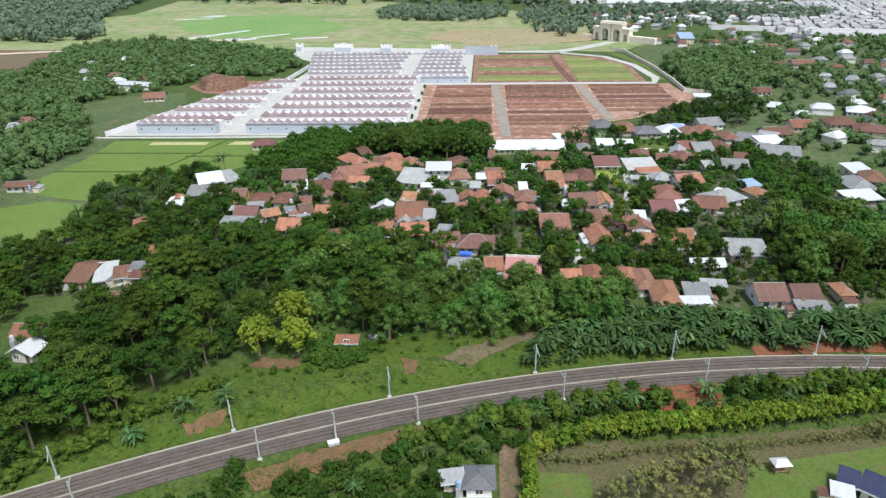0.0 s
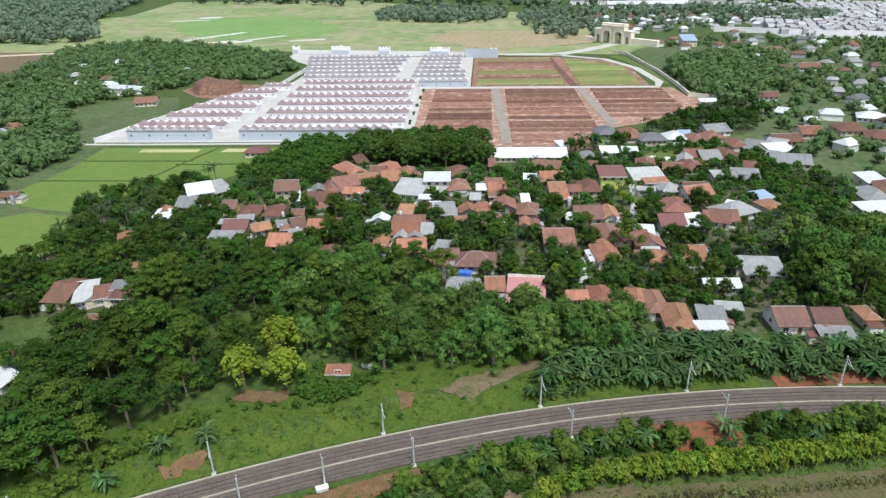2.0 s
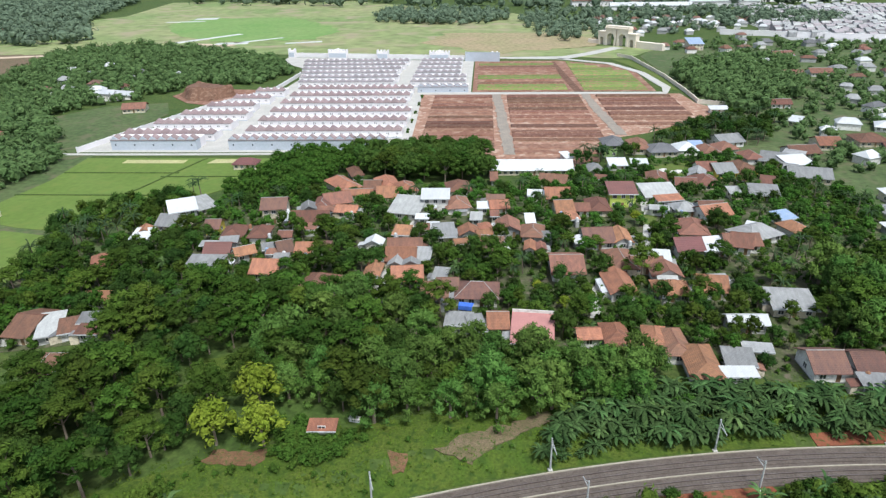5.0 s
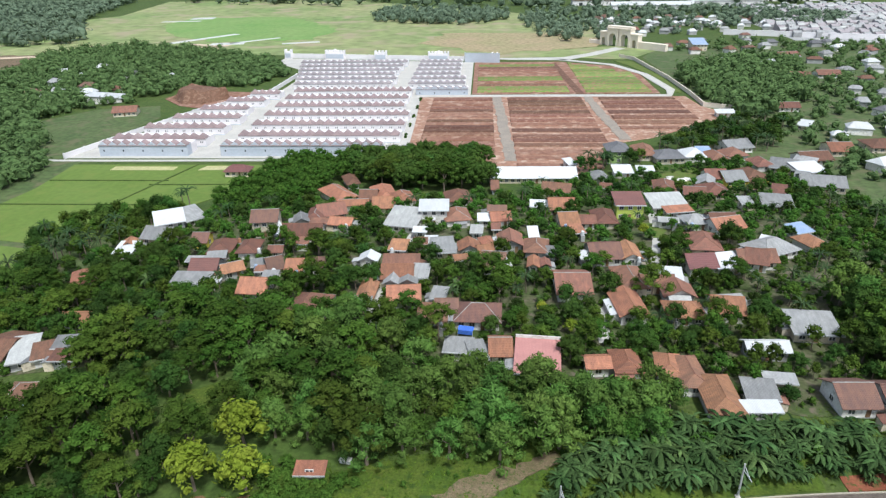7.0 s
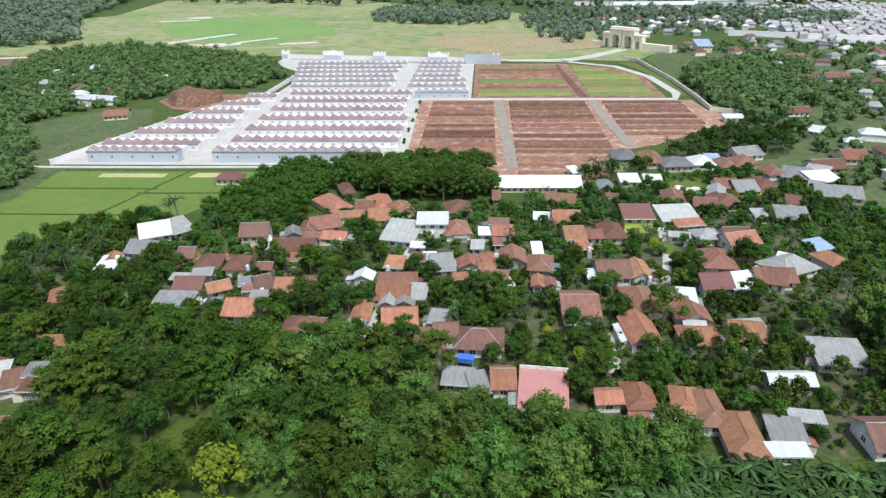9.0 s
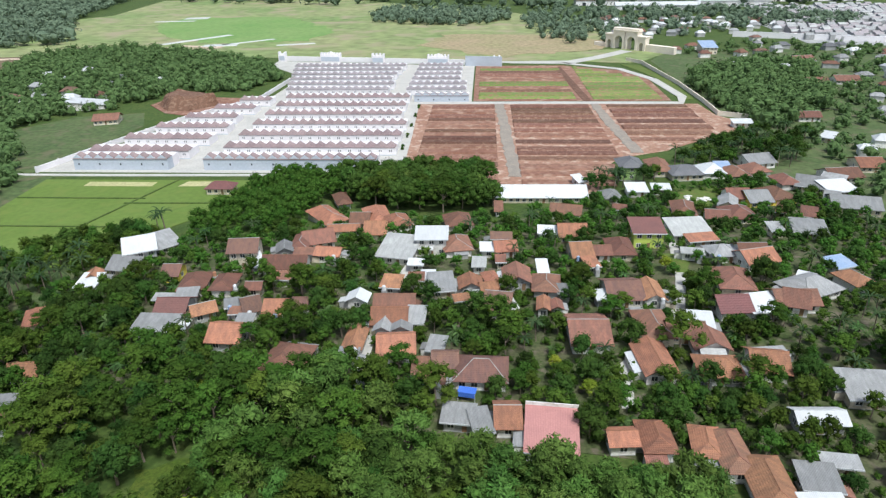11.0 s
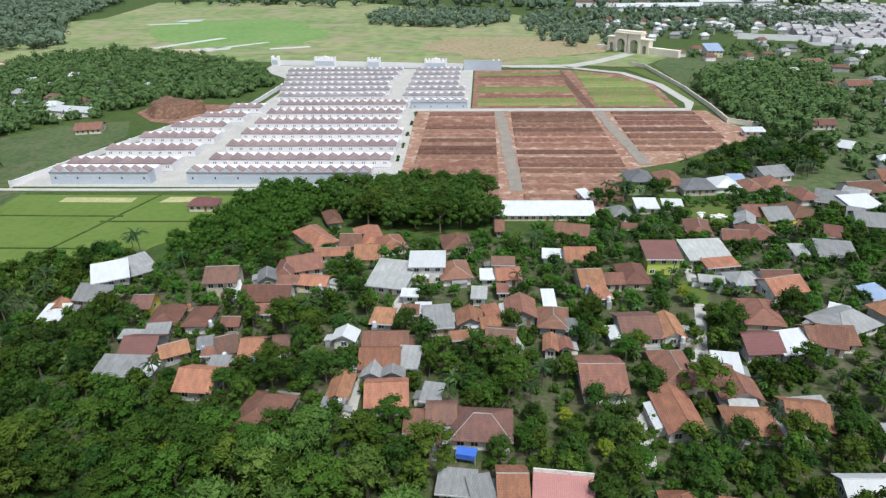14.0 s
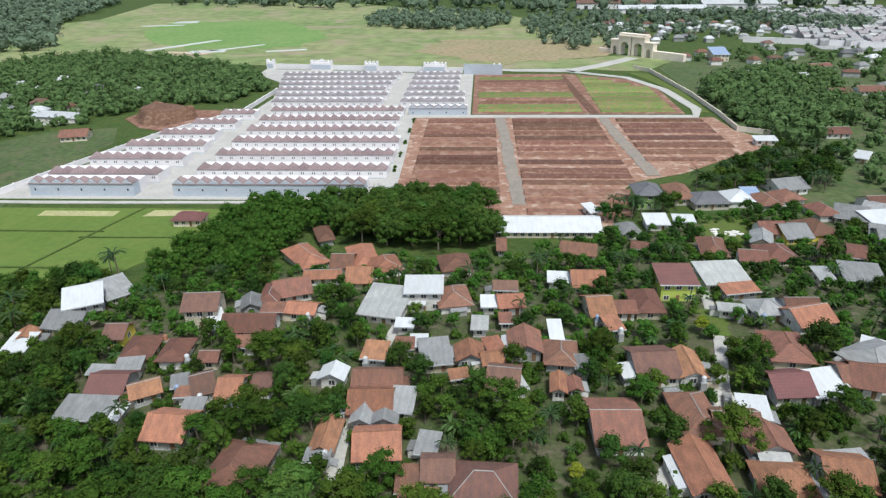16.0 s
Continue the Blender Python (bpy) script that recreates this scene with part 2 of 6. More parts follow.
VERGE = mat("verge_grass", (0.042, 0.080, 0.007), (0.070, 0.095, 0.012), 5, 0.95, 0.6, 0.35, dirt=(0.028, 0.056, 0.006))
VILLAGE = mat("village_earth", (0.088, 0.086, 0.046), (0.046, 0.072, 0.018), 7, 0.95, 0.5, 0.35, dirt=(0.125, 0.105, 0.075))
# Paler and greyer than the near leaves: distance haze is put into the colour.
LEAF_HAZY = leaf_mat("hazy_far_leaves", (0.086, 0.124, 0.080), (0.122, 0.163, 0.104), 0.0, 0.18)


# ---- terrain ----
def ss(a, b, v):
    u = min(1.0, max(0.0, (v - a) / (b - a)))
    return u * u * (3 - 2 * u)


def rail_y(x):
    """The middle of the railway, which bends past the foot of the village."""
    return 103.46 + 0.3007 * x - 0.001725 * x * x


def terrain(x, y):
    hill = 7.5 * ss(-135, -50, x) * (1 - ss(85, 150, x)) * (1 - ss(215, 300, y))
    d = y - rail_y(x)
    base = 5.0 * (1 - ss(20, 120, d)) if d > 0 else 5.0
    z = max(hill, base * (1 - ss(150, 260, y)))
    if d < 0:
        z = 5.0 - 3.0 * ss(6, 20, -d)
    w = 1 - ss(5.5, 13.0, abs(d))
    return z * (1 - w) + 5.0 * w


def mesh_of(name, verts, faces, material, smooth=False):
    me = bpy.data.meshes.new(name)
    me.from_pydata([tuple(v) for v in verts], [], faces)
    me.materials.append(material)
    if smooth:
        me.shade_smooth()
    return me


def part(name, me, parent=None, label="", at=None):
    """Links a mesh, or a bmesh turned into one, as one object, under a thing where a parent is given."""
    ob = new(name, me)
    ob.parent = parent
    if at is not None:
        ob.matrix_basis = at
    if label:
        ob["label"] = label
    return ob


def thing(name, m, label, category, group=""):
    ob = new(name)
    ob.matrix_basis = m
    ob.empty_display_size = 0.5
    return tagged(ob, label, category, group)


def bm_mesh(name, bm, material, smooth=False):
    bmesh.ops.recalc_face_normals(bm, faces=bm.faces)
    me = bpy.data.meshes.new(name)
    bm.to_mesh(me)
    bm.free()
    me.materials.append(material)
    if smooth:
        me.shade_smooth()
    return me


def boxes(name, items, material, bevel=0.0):
    """One mesh out of boxes (x0, x1, y0, y1, z0, z1)."""
    bm = bmesh.new()
    for x0, x1, y0, y1, z0, z1 in items:
        v = [bm.verts.new((x, y, z)) for x in (x0, x1) for y in (y0, y1) for z in (z0, z1)]
        for f in ((0, 1, 3, 2), (4, 6, 7, 5), (0, 4, 5, 1), (2, 3, 7, 6), (0, 2, 6, 4), (1, 5, 7, 3)):
            bm.faces.new([v[i] for i in f])
    if bevel:
        bmesh.ops.bevel(bm, geom=bm.edges[:], offset=bevel, segments=1, affect="EDGES")
    return bm_mesh(name, bm, material)


def axis_lines(lo, hi, fine_lo, fine_hi, step):
    inner = list(np.arange(fine_lo, fine_hi + 0.1, step))
    left, right, d = [], [], step
    while (left[-1] if left else fine_lo) > lo:
        d *= 1.3
        left.append(max(lo, (left[-1] if left else fine_lo) - d))
    d = step
    while (right[-1] if right else inner[-1]) < hi:
        d *= 1.3
        right.append(min(hi, (right[-1] if right else inner[-1]) + d))
    return left[::-1] + inner + right


gx, gy = axis_lines(-4500, 4500, -220, 220, 3.0), axis_lines(-1500, 4500, 30, 330, 3.0)
verts = [(x, y, terrain(x, y)) for y in gy for x in gx]
nx = len(gx)
faces = [(j * nx + i, j * nx + i + 1, (j + 1) * nx + i + 1, (j + 1) * nx + i) for j in range(len(gy) - 1) for i in range(nx - 1)]
tagged(new("ground", mesh_of("ground", verts, faces, GRASS, True)), "uneven grassy ground with patches of earth", "ground", kind="structure")


def ground_patch(name, pts, material, label, lift=0.12, thick=0.0, step=4.0, category="ground", kind="structure"):
    """A sheet of ground that follows the terrain inside an outline."""
    bm = bmesh.new()
    bm.faces.new([bm.verts.new((x, y, 0)) for x, y in pts])
    for k, axis in ((0, (1, 0, 0)), (1, (0, 1, 0))):
        lo, hi = min(p[k] for p in pts), max(p[k] for p in pts)
        if max(terrain(x, y) for x, y in pts) - min(terrain(x, y) for x, y in pts) > 0.05:
            for v in np.arange(lo + step, hi, step):
                co = (v, 0, 0) if k == 0 else (0, v, 0)
                bmesh.ops.bisect_plane(bm, geom=bm.verts[:] + bm.edges[:] + bm.faces[:], plane_co=co, plane_no=axis)
    for v in bm.verts:
        v.co.z = terrain(v.co.x, v.co.y) + lift
    edge = bmesh.ops.extrude_edge_only(bm, edges=[e for e in bm.edges if e.is_boundary])
    for v in (g for g in edge["geom"] if isinstance(g, bmesh.types.BMVert)):
        v.co.z -= lift + 0.3
    return tagged(new(name, bm_mesh(name, bm, material)), label, category, kind=kind)


def ragged(pts, amount=0.8, step=2.0, seed=1):
    """An outline with uneven, worn edges."""
    g, out = random.Random(seed), []
    for i, (ax, ay) in enumerate(pts):
        bx, by = pts[(i + 1) % len(pts)]
        n = max(1, int(math.hypot(bx - ax, by - ay) / step))
        out += [(ax + (bx - ax) * k / n + g.uniform(-amount, amount), ay + (by - ay) * k / n + g.uniform(-amount, amount)) for k in range(n)]
    return out


def strip(path, width):
    """The outline of a band along a path."""
    left, right = [], []
    for i, p in enumerate(path):
        a, b = Vector(path[max(0, i - 1)]), Vector(path[min(len(path) - 1, i + 1)])
        n = (b - a).normalized()
        n = Vector((-n.y, n.x)) * width / 2
        left.append(tuple(Vector(p) + n))
        right.append(tuple(Vector(p) - n))
    return left + right[::-1]


def inside(x, y, pts):
    hit, j = False, len(pts) - 1
    for i in range(len(pts)):
        (xi, yi), (xj, yj) = pts[i], pts[j]
        if (yi > y) != (yj > y) and x < (xj - xi) * (y - yi) / (yj - yi) + xi:
            hit = not hit
        j = i
    return hit


FOOT = []


def is_free(x, y, margin):
    for cx, cy, hw, hd, c, s in FOOT:
        dx, dy = x - cx, y - cy
        if abs(dx * c + dy * s) < hw + margin and abs(dy * c - dx * s) < hd + margin:
            return False
    return True


def occupy(x, y, w, d, rot=0):
    FOOT.append((x, y, w / 2, d / 2, math.cos(radians(rot)), math.sin(radians(rot))))


# ---- fields and roads ----
ground_patch("village_ground", [(-126, 150), (-88, 152), (-50, 162), (-14, 152), (30, 146), (62, 136), (96, 140), (120, 170), (136, 230), (136, 300), (100, 310), (50, 292), (6, 262), (-52, 262), (-62, 245), (-100, 240), (-120, 215)], VILLAGE, "trodden brown earth and weeds between village houses", 0.12)
ground_patch("plain", [(-900, 640), (-420, 560), (-330, 640), (-205, 632), (30, 600), (120, 700), (140, 800), (40, 980), (-250, 1250), (-560, 1250), (-520, 1000), (-640, 800)], PLAIN, "wide plain of pale green and dry grass", 0.15, category="field")
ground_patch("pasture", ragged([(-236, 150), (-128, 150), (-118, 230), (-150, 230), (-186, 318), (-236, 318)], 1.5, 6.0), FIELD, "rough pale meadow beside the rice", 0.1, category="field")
ground_patch("rice_field", [(-191, 238), (-166, 229), (-150, 226), (-118, 232), (-108, 262), (-92, 285), (-86, 312), (-186, 312), (-184, 280)], RICE, "bright green field of young rice with low banks", 0.2, category="field")
ground_patch("rice_field", [(-190, 186), (-141, 186), (-138, 194), (-150, 222), (-168, 226), (-190, 214)], RICE, "bright green field of young rice below the village", 0.2, category="field")
ground_patch("stubble", [(-165, 304), (-136, 304), (-136, 309), (-165, 309)], STUBBLE, "pale harvested strip beside the rice", 0.3, category="field")
ground_patch("stubble", [(-125, 304), (-108, 305), (-105, 310), (-123, 310)], STUBBLE, "pale harvested strip beside the rice", 0.3, category="field")
ground_patch("path", strip([(-215, 318), (-150, 318), (-90, 319)], 2.5), ROAD, "pale footpath below the estate wall", 0.3, category="path")
for pts in ([(-152, 228), (-128, 312)], [(-188, 262), (-118, 262)], [(-138, 285), (-90, 285)], [(-184, 290), (-132, 290)], [(-149, 242), (-118, 242)]):
    ground_patch("field_bank", strip(pts, 0.8), GRASS, "low grassy bank between rice fields", 0.45, category="bank")
ground_patch("estate_ground", [(-196, 322), (-38, 322), (-40, 455), (-8, 455), (-8, 582), (-172, 610), (-171, 586), (-146, 556), (-134, 524), (-137, 462), (-165, 415), (-182, 362)], ROAD, "pale paved ground between the terraced houses", 0.12, category="ground")
ground_patch("red_field", [(-37, 298), (44, 298), (50, 328), (60, 344), (84, 356), (110, 378), (140, 400), (127, 424), (125, 451), (-39, 451)], PLOT_GAP, "bare red soil of levelled building plots", 0.16, category="field")
ground_patch("upper_field", [(-7, 459), (112, 459), (113, 530), (100, 560), (60, 582), (-7, 582)], RED_SOIL, "red soil of levelled plots behind", 0.18, category="field")
ground_patch("road", strip([(-38.5, 318), (-40, 380), (-43, 452)], 7), ROAD, "pale concrete road beside the terraces", 0.3, category="road")
ground_patch("road", strip([(-45, 454), (40, 454), (116, 453), (121, 470), (116, 525), (100, 566), (62, 592), (20, 596)], 6), ROAD, "pale earth road round the plots", 0.32, category="road")
ground_patch("road", strip([(62, 592), (92, 618), (122, 652)], 11), ROAD, "pale road to the gateway", 0.32, category="road")
ground_patch("road", strip([(-170, 625), (20, 598), (75, 600)], 7), ROAD, "pale road behind the estate wall", 0.3, category="road")
ground_patch("gravel_road", ragged(strip([(13, 318), (11, 380), (8.5, 450)], 5.5), 0.7, 4.0), GREY_ROAD, "grey gravel street across the plots", 0.34, category="road")
ground_patch("gravel_road", ragged(strip([(70, 352), (67, 400), (64.5, 450)], 5.5), 0.7, 4.0), GREY_ROAD, "grey gravel street across the plots", 0.34, category="road")
ground_patch("earth_track", strip([(62, 458), (55, 575)], 5), RED_BED, "dark earth track between the plots", 0.34, category="road")
ground_patch("earth_patch", [(-206, 450), (-188, 430), (-170, 422), (-146, 456), (-150, 468), (-200, 476)], RED_SOIL, "bare red earth bank beside the terraces", 0.3, category="ground")
ground_patch("dry_ground", ragged([(18, 603), (60, 603), (112, 592), (126, 600), (150, 636), (128, 660), (112, 664), (60, 640)], 1.5, 8.0), PLAIN, "dry grass and earth before the gateway", 0.2, category="field")
ground_patch("verge", [(117, 462), (126, 462), (126, 520), (118, 580), (104, 585), (112, 560), (120, 520)], LAWN, "grass verge inside the boundary wall", 0.3, category="grass")


bm = bmesh.new()
foot = [(-203, 451), (-188, 434), (-175, 433), (-162, 450), (-170, 465), (-196, 471)]
low = [bm.verts.new((x, y, 0)) for x, y in foot]
top = [bm.verts.new((x * 0.78 - 40, y * 0.6 + 182, 5.0 + 2.0 * (i % 2))) for i, (x, y) in enumerate(foot)]
bm.faces.new(top)
for i in range(6):
    bm.faces.new((low[i], low[(i + 1) % 6], top[(i + 1) % 6], top[i]))
bmesh.ops.subdivide_edges(bm, edges=bm.edges[:], cuts=3, use_grid_fill=True)
for v in bm.verts:
    if v.co.z > 0.1:
        v.co += noise.noise_vector(v.co * 0.12) * 2.0
tagged(new("earth_mound", bm_mesh("earth_mound", bm, RED_BED)), "cut bank of bare red earth beside the terraces", "mound")


def plot_bed(x0, x1, y0, y1, material, high):
    bm = bmesh.new()
    s = 0.6
    lo = [bm.verts.new(p) for p in ((x0, y0, 0.1), (x1, y0, 0.1), (x1, y1, 0.1), (x0, y1, 0.1))]
    hi = [bm.verts.new(p) for p in ((x0 + s, y0 + s, high), (x1 - s, y0 + s, high), (x1 - s, y1 - s, high), (x0 + s, y1 - s, high))]
    bm.faces.new(hi)
    for i in range(4):
        bm.faces.new((lo[i], lo[(i + 1) % 4], hi[(i + 1) % 4], hi[i]))
    return tagged(new("plot", bm_mesh("plot", bm, material)), "raised bed of levelled soil for a house row", "plot", "building plots")


rng = random.Random(5)
for x0, x1, far in ((-31, 6, 306), (15, 61, 306), (71, 117, 376)):
    y = 447.0
    while y > far:
        d = rng.choice((5.5, 6.5, 8.0))
        right = x1 if x0 < 60 else min(x1, 82 + (y - 356) * 0.95)
        if not (x0 > 10 and y < 340 and x0 < 60):
            plot_bed(x0, right, y - d, y, rng.choice((RED_BED, RED_BED, RED_SOIL)), rng.uniform(0.5, 1.0))
        else:
            plot_bed(x0, min(right, 44 + (y - 298) * 0.55), y - d, y, RED_SOIL, 0.6)
        y -= d + rng.choice((1.6, 2.6, 5.0))
for x0, x1, kinds in ((-4, 56, (RED_BED, GREEN_BED, RED_SOIL)), (66, 108, (GREEN_BED, GREEN_BED, GREEN_BED))):
    y = 577.0
    while y > 466:
        d = rng.choice((6.0, 7.0, 9.0))
        m = GREEN_BED if y < 486 else rng.choice(kinds)
        plot_bed(x0, min(x1, 112 - max(0, y - 530) * 0.9), y - d, y, m, rng.uniform(0.4, 0.8))
        y -= d + rng.choice((1.5, 2.5, 3.5))


# ---- the terraced estate ----
UNIT = 4.75


def unit_roof(material, depth=5.4, w=UNIT, rise=2.1):
    """A hipped roof over one house of a row, its ridge across the row."""
    h = w / 2
    v = [(-h, 0, 0), (h, 0, 0), (h, depth, 0), (-h, depth, 0), (0, 1.5, rise), (0, depth - 1.5, rise),
         (-h, 0, -0.25), (h, 0, -0.25), (h, depth, -0.25), (-h, depth, -0.25)]
    f = [(0, 1, 4), (1, 2, 5, 4), (2, 3, 5), (3, 0, 4, 5), (6, 7, 1, 0), (7, 8, 2, 1), (8, 9, 3, 2), (9, 6, 0, 3), (9, 8, 7, 6)]
    return mesh_of("roof", v, f, material)


ROOF_UNIT, ROOF_UNIT_GREY = unit_roof(ESTATE_ROOF), unit_roof(ESTATE_ROOF_GREY, rise=1.7)
PAIR = boxes("window", [(-0.6, -0.25, -0.06, 0.05, 0, 0.9), (0.25, 0.6, -0.06, 0.05, 0, 0.9)], DARK_GLASS)


def terrace(x0, x1, y, grey=False, high=4.0, old=False):
    """A row of narrow houses from x0 to x1, its long wall at y facing south."""
    n = max(2, round((x1 - x0) / UNIT))
    row = thing("terraced_house", pose(x0, y, 0.1), "grey-backed row of narrow terraced houses" if grey else "row of narrow white terraced houses with hipped tile roofs", "house", "terraced rows")
    part("wall", boxes("wall", [(0, n * UNIT, 0.3, 5.3, 0, high)], ESTATE_GREY if grey else ESTATE_WHITE), row)
    part("rear_annex", boxes("rear_annex", [(0, n * UNIT, 5.3, 11.5, 0, high - 0.25)], ESTATE_WHITE), row)
    part("plinth", boxes("plinth", [(-0.1, n * UNIT + 0.1, 0.2, 0.4, 0, 0.4)], ESTATE_GREY), row)
    for i in range(n):
        x = (i + 0.5) * UNIT
        part("roof", ROOF_UNIT_GREY if old else ROOF_UNIT, row, at=pose(x, 0, high))
        if not grey:
            part("window", PAIR, row, at=pose(x, 0.28, high - 2.2))
        elif i % 2 == 0:
            w = part("window", boxes("window", [(-0.3, 0.3, -0.06, 0.05, 0, 0.9)], DARK_GLASS), row, at=pose(x, 0.28, high - 3.0))
            part("gable", mesh_of("gable", [(-UNIT / 2, 0.1, high), (UNIT / 2, 0.1, high), (0, 0.1, high + 1.8), (-UNIT / 2, 0.3, high), (UNIT / 2, 0.3, high), (0, 0.3, high + 1.8)], [(0, 1, 2), (3, 5, 4), (0, 2, 5, 3), (1, 4, 5, 2), (0, 3, 4, 1)], ESTATE_GREY), row, at=pose(x, 0, 0))
        else:
            part("gable", mesh_of("gable", [(-UNIT / 2, 0.1, high), (UNIT / 2, 0.1, high), (0, 0.1, high + 1.8), (-UNIT / 2, 0.3, high), (UNIT / 2, 0.3, high), (0, 0.3, high + 1.8)], [(0, 1, 2), (3, 5, 4), (0, 2, 5, 3), (1, 4, 5, 2), (0, 3, 4, 1)], ESTATE_GREY), row, at=pose(x, 0, 0))
    return row


terrace(-181, -136, 325, True, 5.2)
terrace(-122.3, -46, 325, True, 5.2)
for k in range(6):
    terrace((-183, -177, -171, -164, -156, -148)[k], -134 + (k == 5) * 4, 341 + 21 * k)
for k in range(6):
    terrace(-121.5, -42 - 0.4 * k, 347 + 21.2 * k)
terrace(-43, -10.5, 457, True, old=True)
for k in range(6):
    terrace(-128 - 3.5 * k, -62, 476 + 17.5 * k, old=True)
    terrace(-50, -14 - (k > 1) * 4, 476 + 17.5 * k, old=True)


STREET_SHRUBS = [(-38.8, 359 + 21.2 * k) for k in range(5)]


def wall_run(name, pts, high, material, label, thick=0.4, cap=0.0):
    for (ax, ay), (bx, by) in zip(pts, pts[1:]):
        run = math.hypot(bx - ax, by - ay)
        w = thing(name, pose(ax, ay, terrain(ax, ay) - 0.2, rz=math.degrees(math.atan2(by - ay, bx - ax))), label, "wall", name + "s")
        part("wall_panel", boxes("wall_panel", [(0, run, -thick / 2, thick / 2, 0, high)], material), w)
        part("coping", boxes("coping", [(0, run, -thick / 2 - 0.1, thick / 2 + 0.1, high, high + 0.2)], material), w)
        posts = boxes("post", [(-0.3, 0.3, -0.35, 0.35, 0, high + 0.5)], material)
        for i in range(int(run // 12) + 1):
            part("post", posts, w, at=pose(min(i * 12, run), 0, 0))


wall_run("boundary_wall", [(-196, 321), (-184, 362), (-167, 415), (-141, 462), (-138, 524)], 2.6, ESTATE_WHITE, "long pale boundary wall of the estate")
wall_run("boundary_wall", [(157, 405), (128, 423), (129, 455), (128, 506), (121, 588), (112, 602)], 2.6, SANDSTONE, "long pale boundary wall with posts")
wall_run("estate_wall", [(-171, 612), (-120, 604), (-16, 588)], 4.0, ESTATE_WHITE, "tall white wall with towers behind the estate", 0.8)
wall_run("estate_wall", [(-15, 583), (13, 579)], 7.5, ESTATE_GREY, "tall grey end wall of the estate", 0.8)


def tower(x, y, w, high):
    t = thing("wall_tower", pose(x, y, 0, rz=-9), "white castle-like tower on the estate wall", "tower", "wall towers")
    part("body", boxes("body", [(-w / 2, w / 2, -2, 2, 0, high)], ESTATE_WHITE), t)
    part("panel", boxes("panel", [(-w / 2 + 0.6, w / 2 - 0.6, -2.1, -1.9, 1, high - 1.5)], ESTATE_GREY), t)
    merlon = boxes("merlon", [(-0.5, 0.5, -2, 2, high, high + 1.6)], ESTATE_WHITE)
    n = max(2, int(w // 2.4))
    for i in range(n):
        part("merlon", merlon, t, at=pose(-w / 2 + 0.5 + i * (w - 1) / (n - 1), 0, 0))
    if w > 10:
        part("pediment", mesh_of("pediment", [(-4, -1, high), (4, -1, high), (0, -1, high + 2.6), (-4, 1, high), (4, 1, high), (0, 1, high + 2.6)], [(0, 1, 2), (3, 5, 4), (0, 2, 5, 3), (1, 4, 5, 2)], ESTATE_WHITE), t)


for x, w in ((-168, 6), (-126, 17), (-86, 10), (-37, 17), (9, 5)):
    tower(x, 611 - (x + 171) * 0.152, w, 6.0)


def gateway():
    """A broad triumphal arch with side wings."""
    g = thing("gateway", pose(124, 664, 0, rz=-46), "monumental cream gateway with tall round arches", "gateway")

    def arch(x, w, high, top, depth, name):
        bm = bmesh.new()
        r = w / 2
        outer = [(-r - 2, 0), (-r - 2, top), (r + 2, top), (r + 2, 0)]
        steps = 10
        inner = [(r, 0)] + [(r * math.cos(math.pi * i / steps), high + r * math.sin(math.pi * i / steps)) for i in range(steps + 1)] + [(-r, 0)]
        loop = outer + inner
        front = [bm.verts.new((x + a, -depth / 2, b)) for a, b in loop]
        back = [bm.verts.new((x + a, depth / 2, b)) for a, b in loop]
        k = len(loop)
        bm.faces.new(front)
        bm.faces.new(back[::-1])
        for i in range(k):
            bm.faces.new((front[i], back[i], back[(i + 1) % k], front[(i + 1) % k]))
        part(name, bm_mesh(name, bm, SANDSTONE), g)
        part("cornice", boxes("cornice", [(x - r - 2.5, x + r + 2.5, -depth / 2 - 0.6, depth / 2 + 0.6, top, top + 1.2)], SANDSTONE, 0.2), g)

    arch(-6.5, 8, 7, 15, 7, "arch")
    arch(6.5, 8, 7, 15, 7, "arch")
    arch(-16.5, 4, 5, 11, 6, "side_arch")
    arch(16.5, 4, 5, 11, 6, "side_arch")
    part("attic", boxes("attic", [(-13, 13, -3, 3, 16.2, 17.6)], SANDSTONE, 0.2), g)
    part("wing", boxes("wing", [(20.5, 48, -2, 2, 0, 6)], SANDSTONE, 0.2), g)
    part("wing", boxes("wing", [(-34, -20.5, -1.2, 1.2, 0, 3.5)], SANDSTONE, 0.2), g)


gateway()


# ---- railway ----
def along(off, x0=-150.0, x1=135.0, step=3.0):
    pts = []
    for x in np.arange(x0, x1 + 0.1, step):
        slope = 0.3007 - 0.00345 * x
        n = 1 / math.hypot(1, slope)
        pts.append((x - slope * n * off, rail_y(x) + n * off))
    return pts


def ribbon(name, off0, off1, z0, z1, material, parent):
    a, b = along(off0), along(off1)
    v = [(*p, z) for p in a for z in (z0, z1)] + [(*p, z) for p in b for z in (z0, z1)]
    n, f = len(a), []
    for i in range(n - 1):
        p, q = 2 * i, 2 * n + 2 * i
        f += [(p + 1, p + 3, q + 3, q + 1), (p, p + 1, p + 3, p + 2)[::-1], (q, q + 1, q + 3, q + 2)]
    return part(name, mesh_of(name, v, f, material), parent)


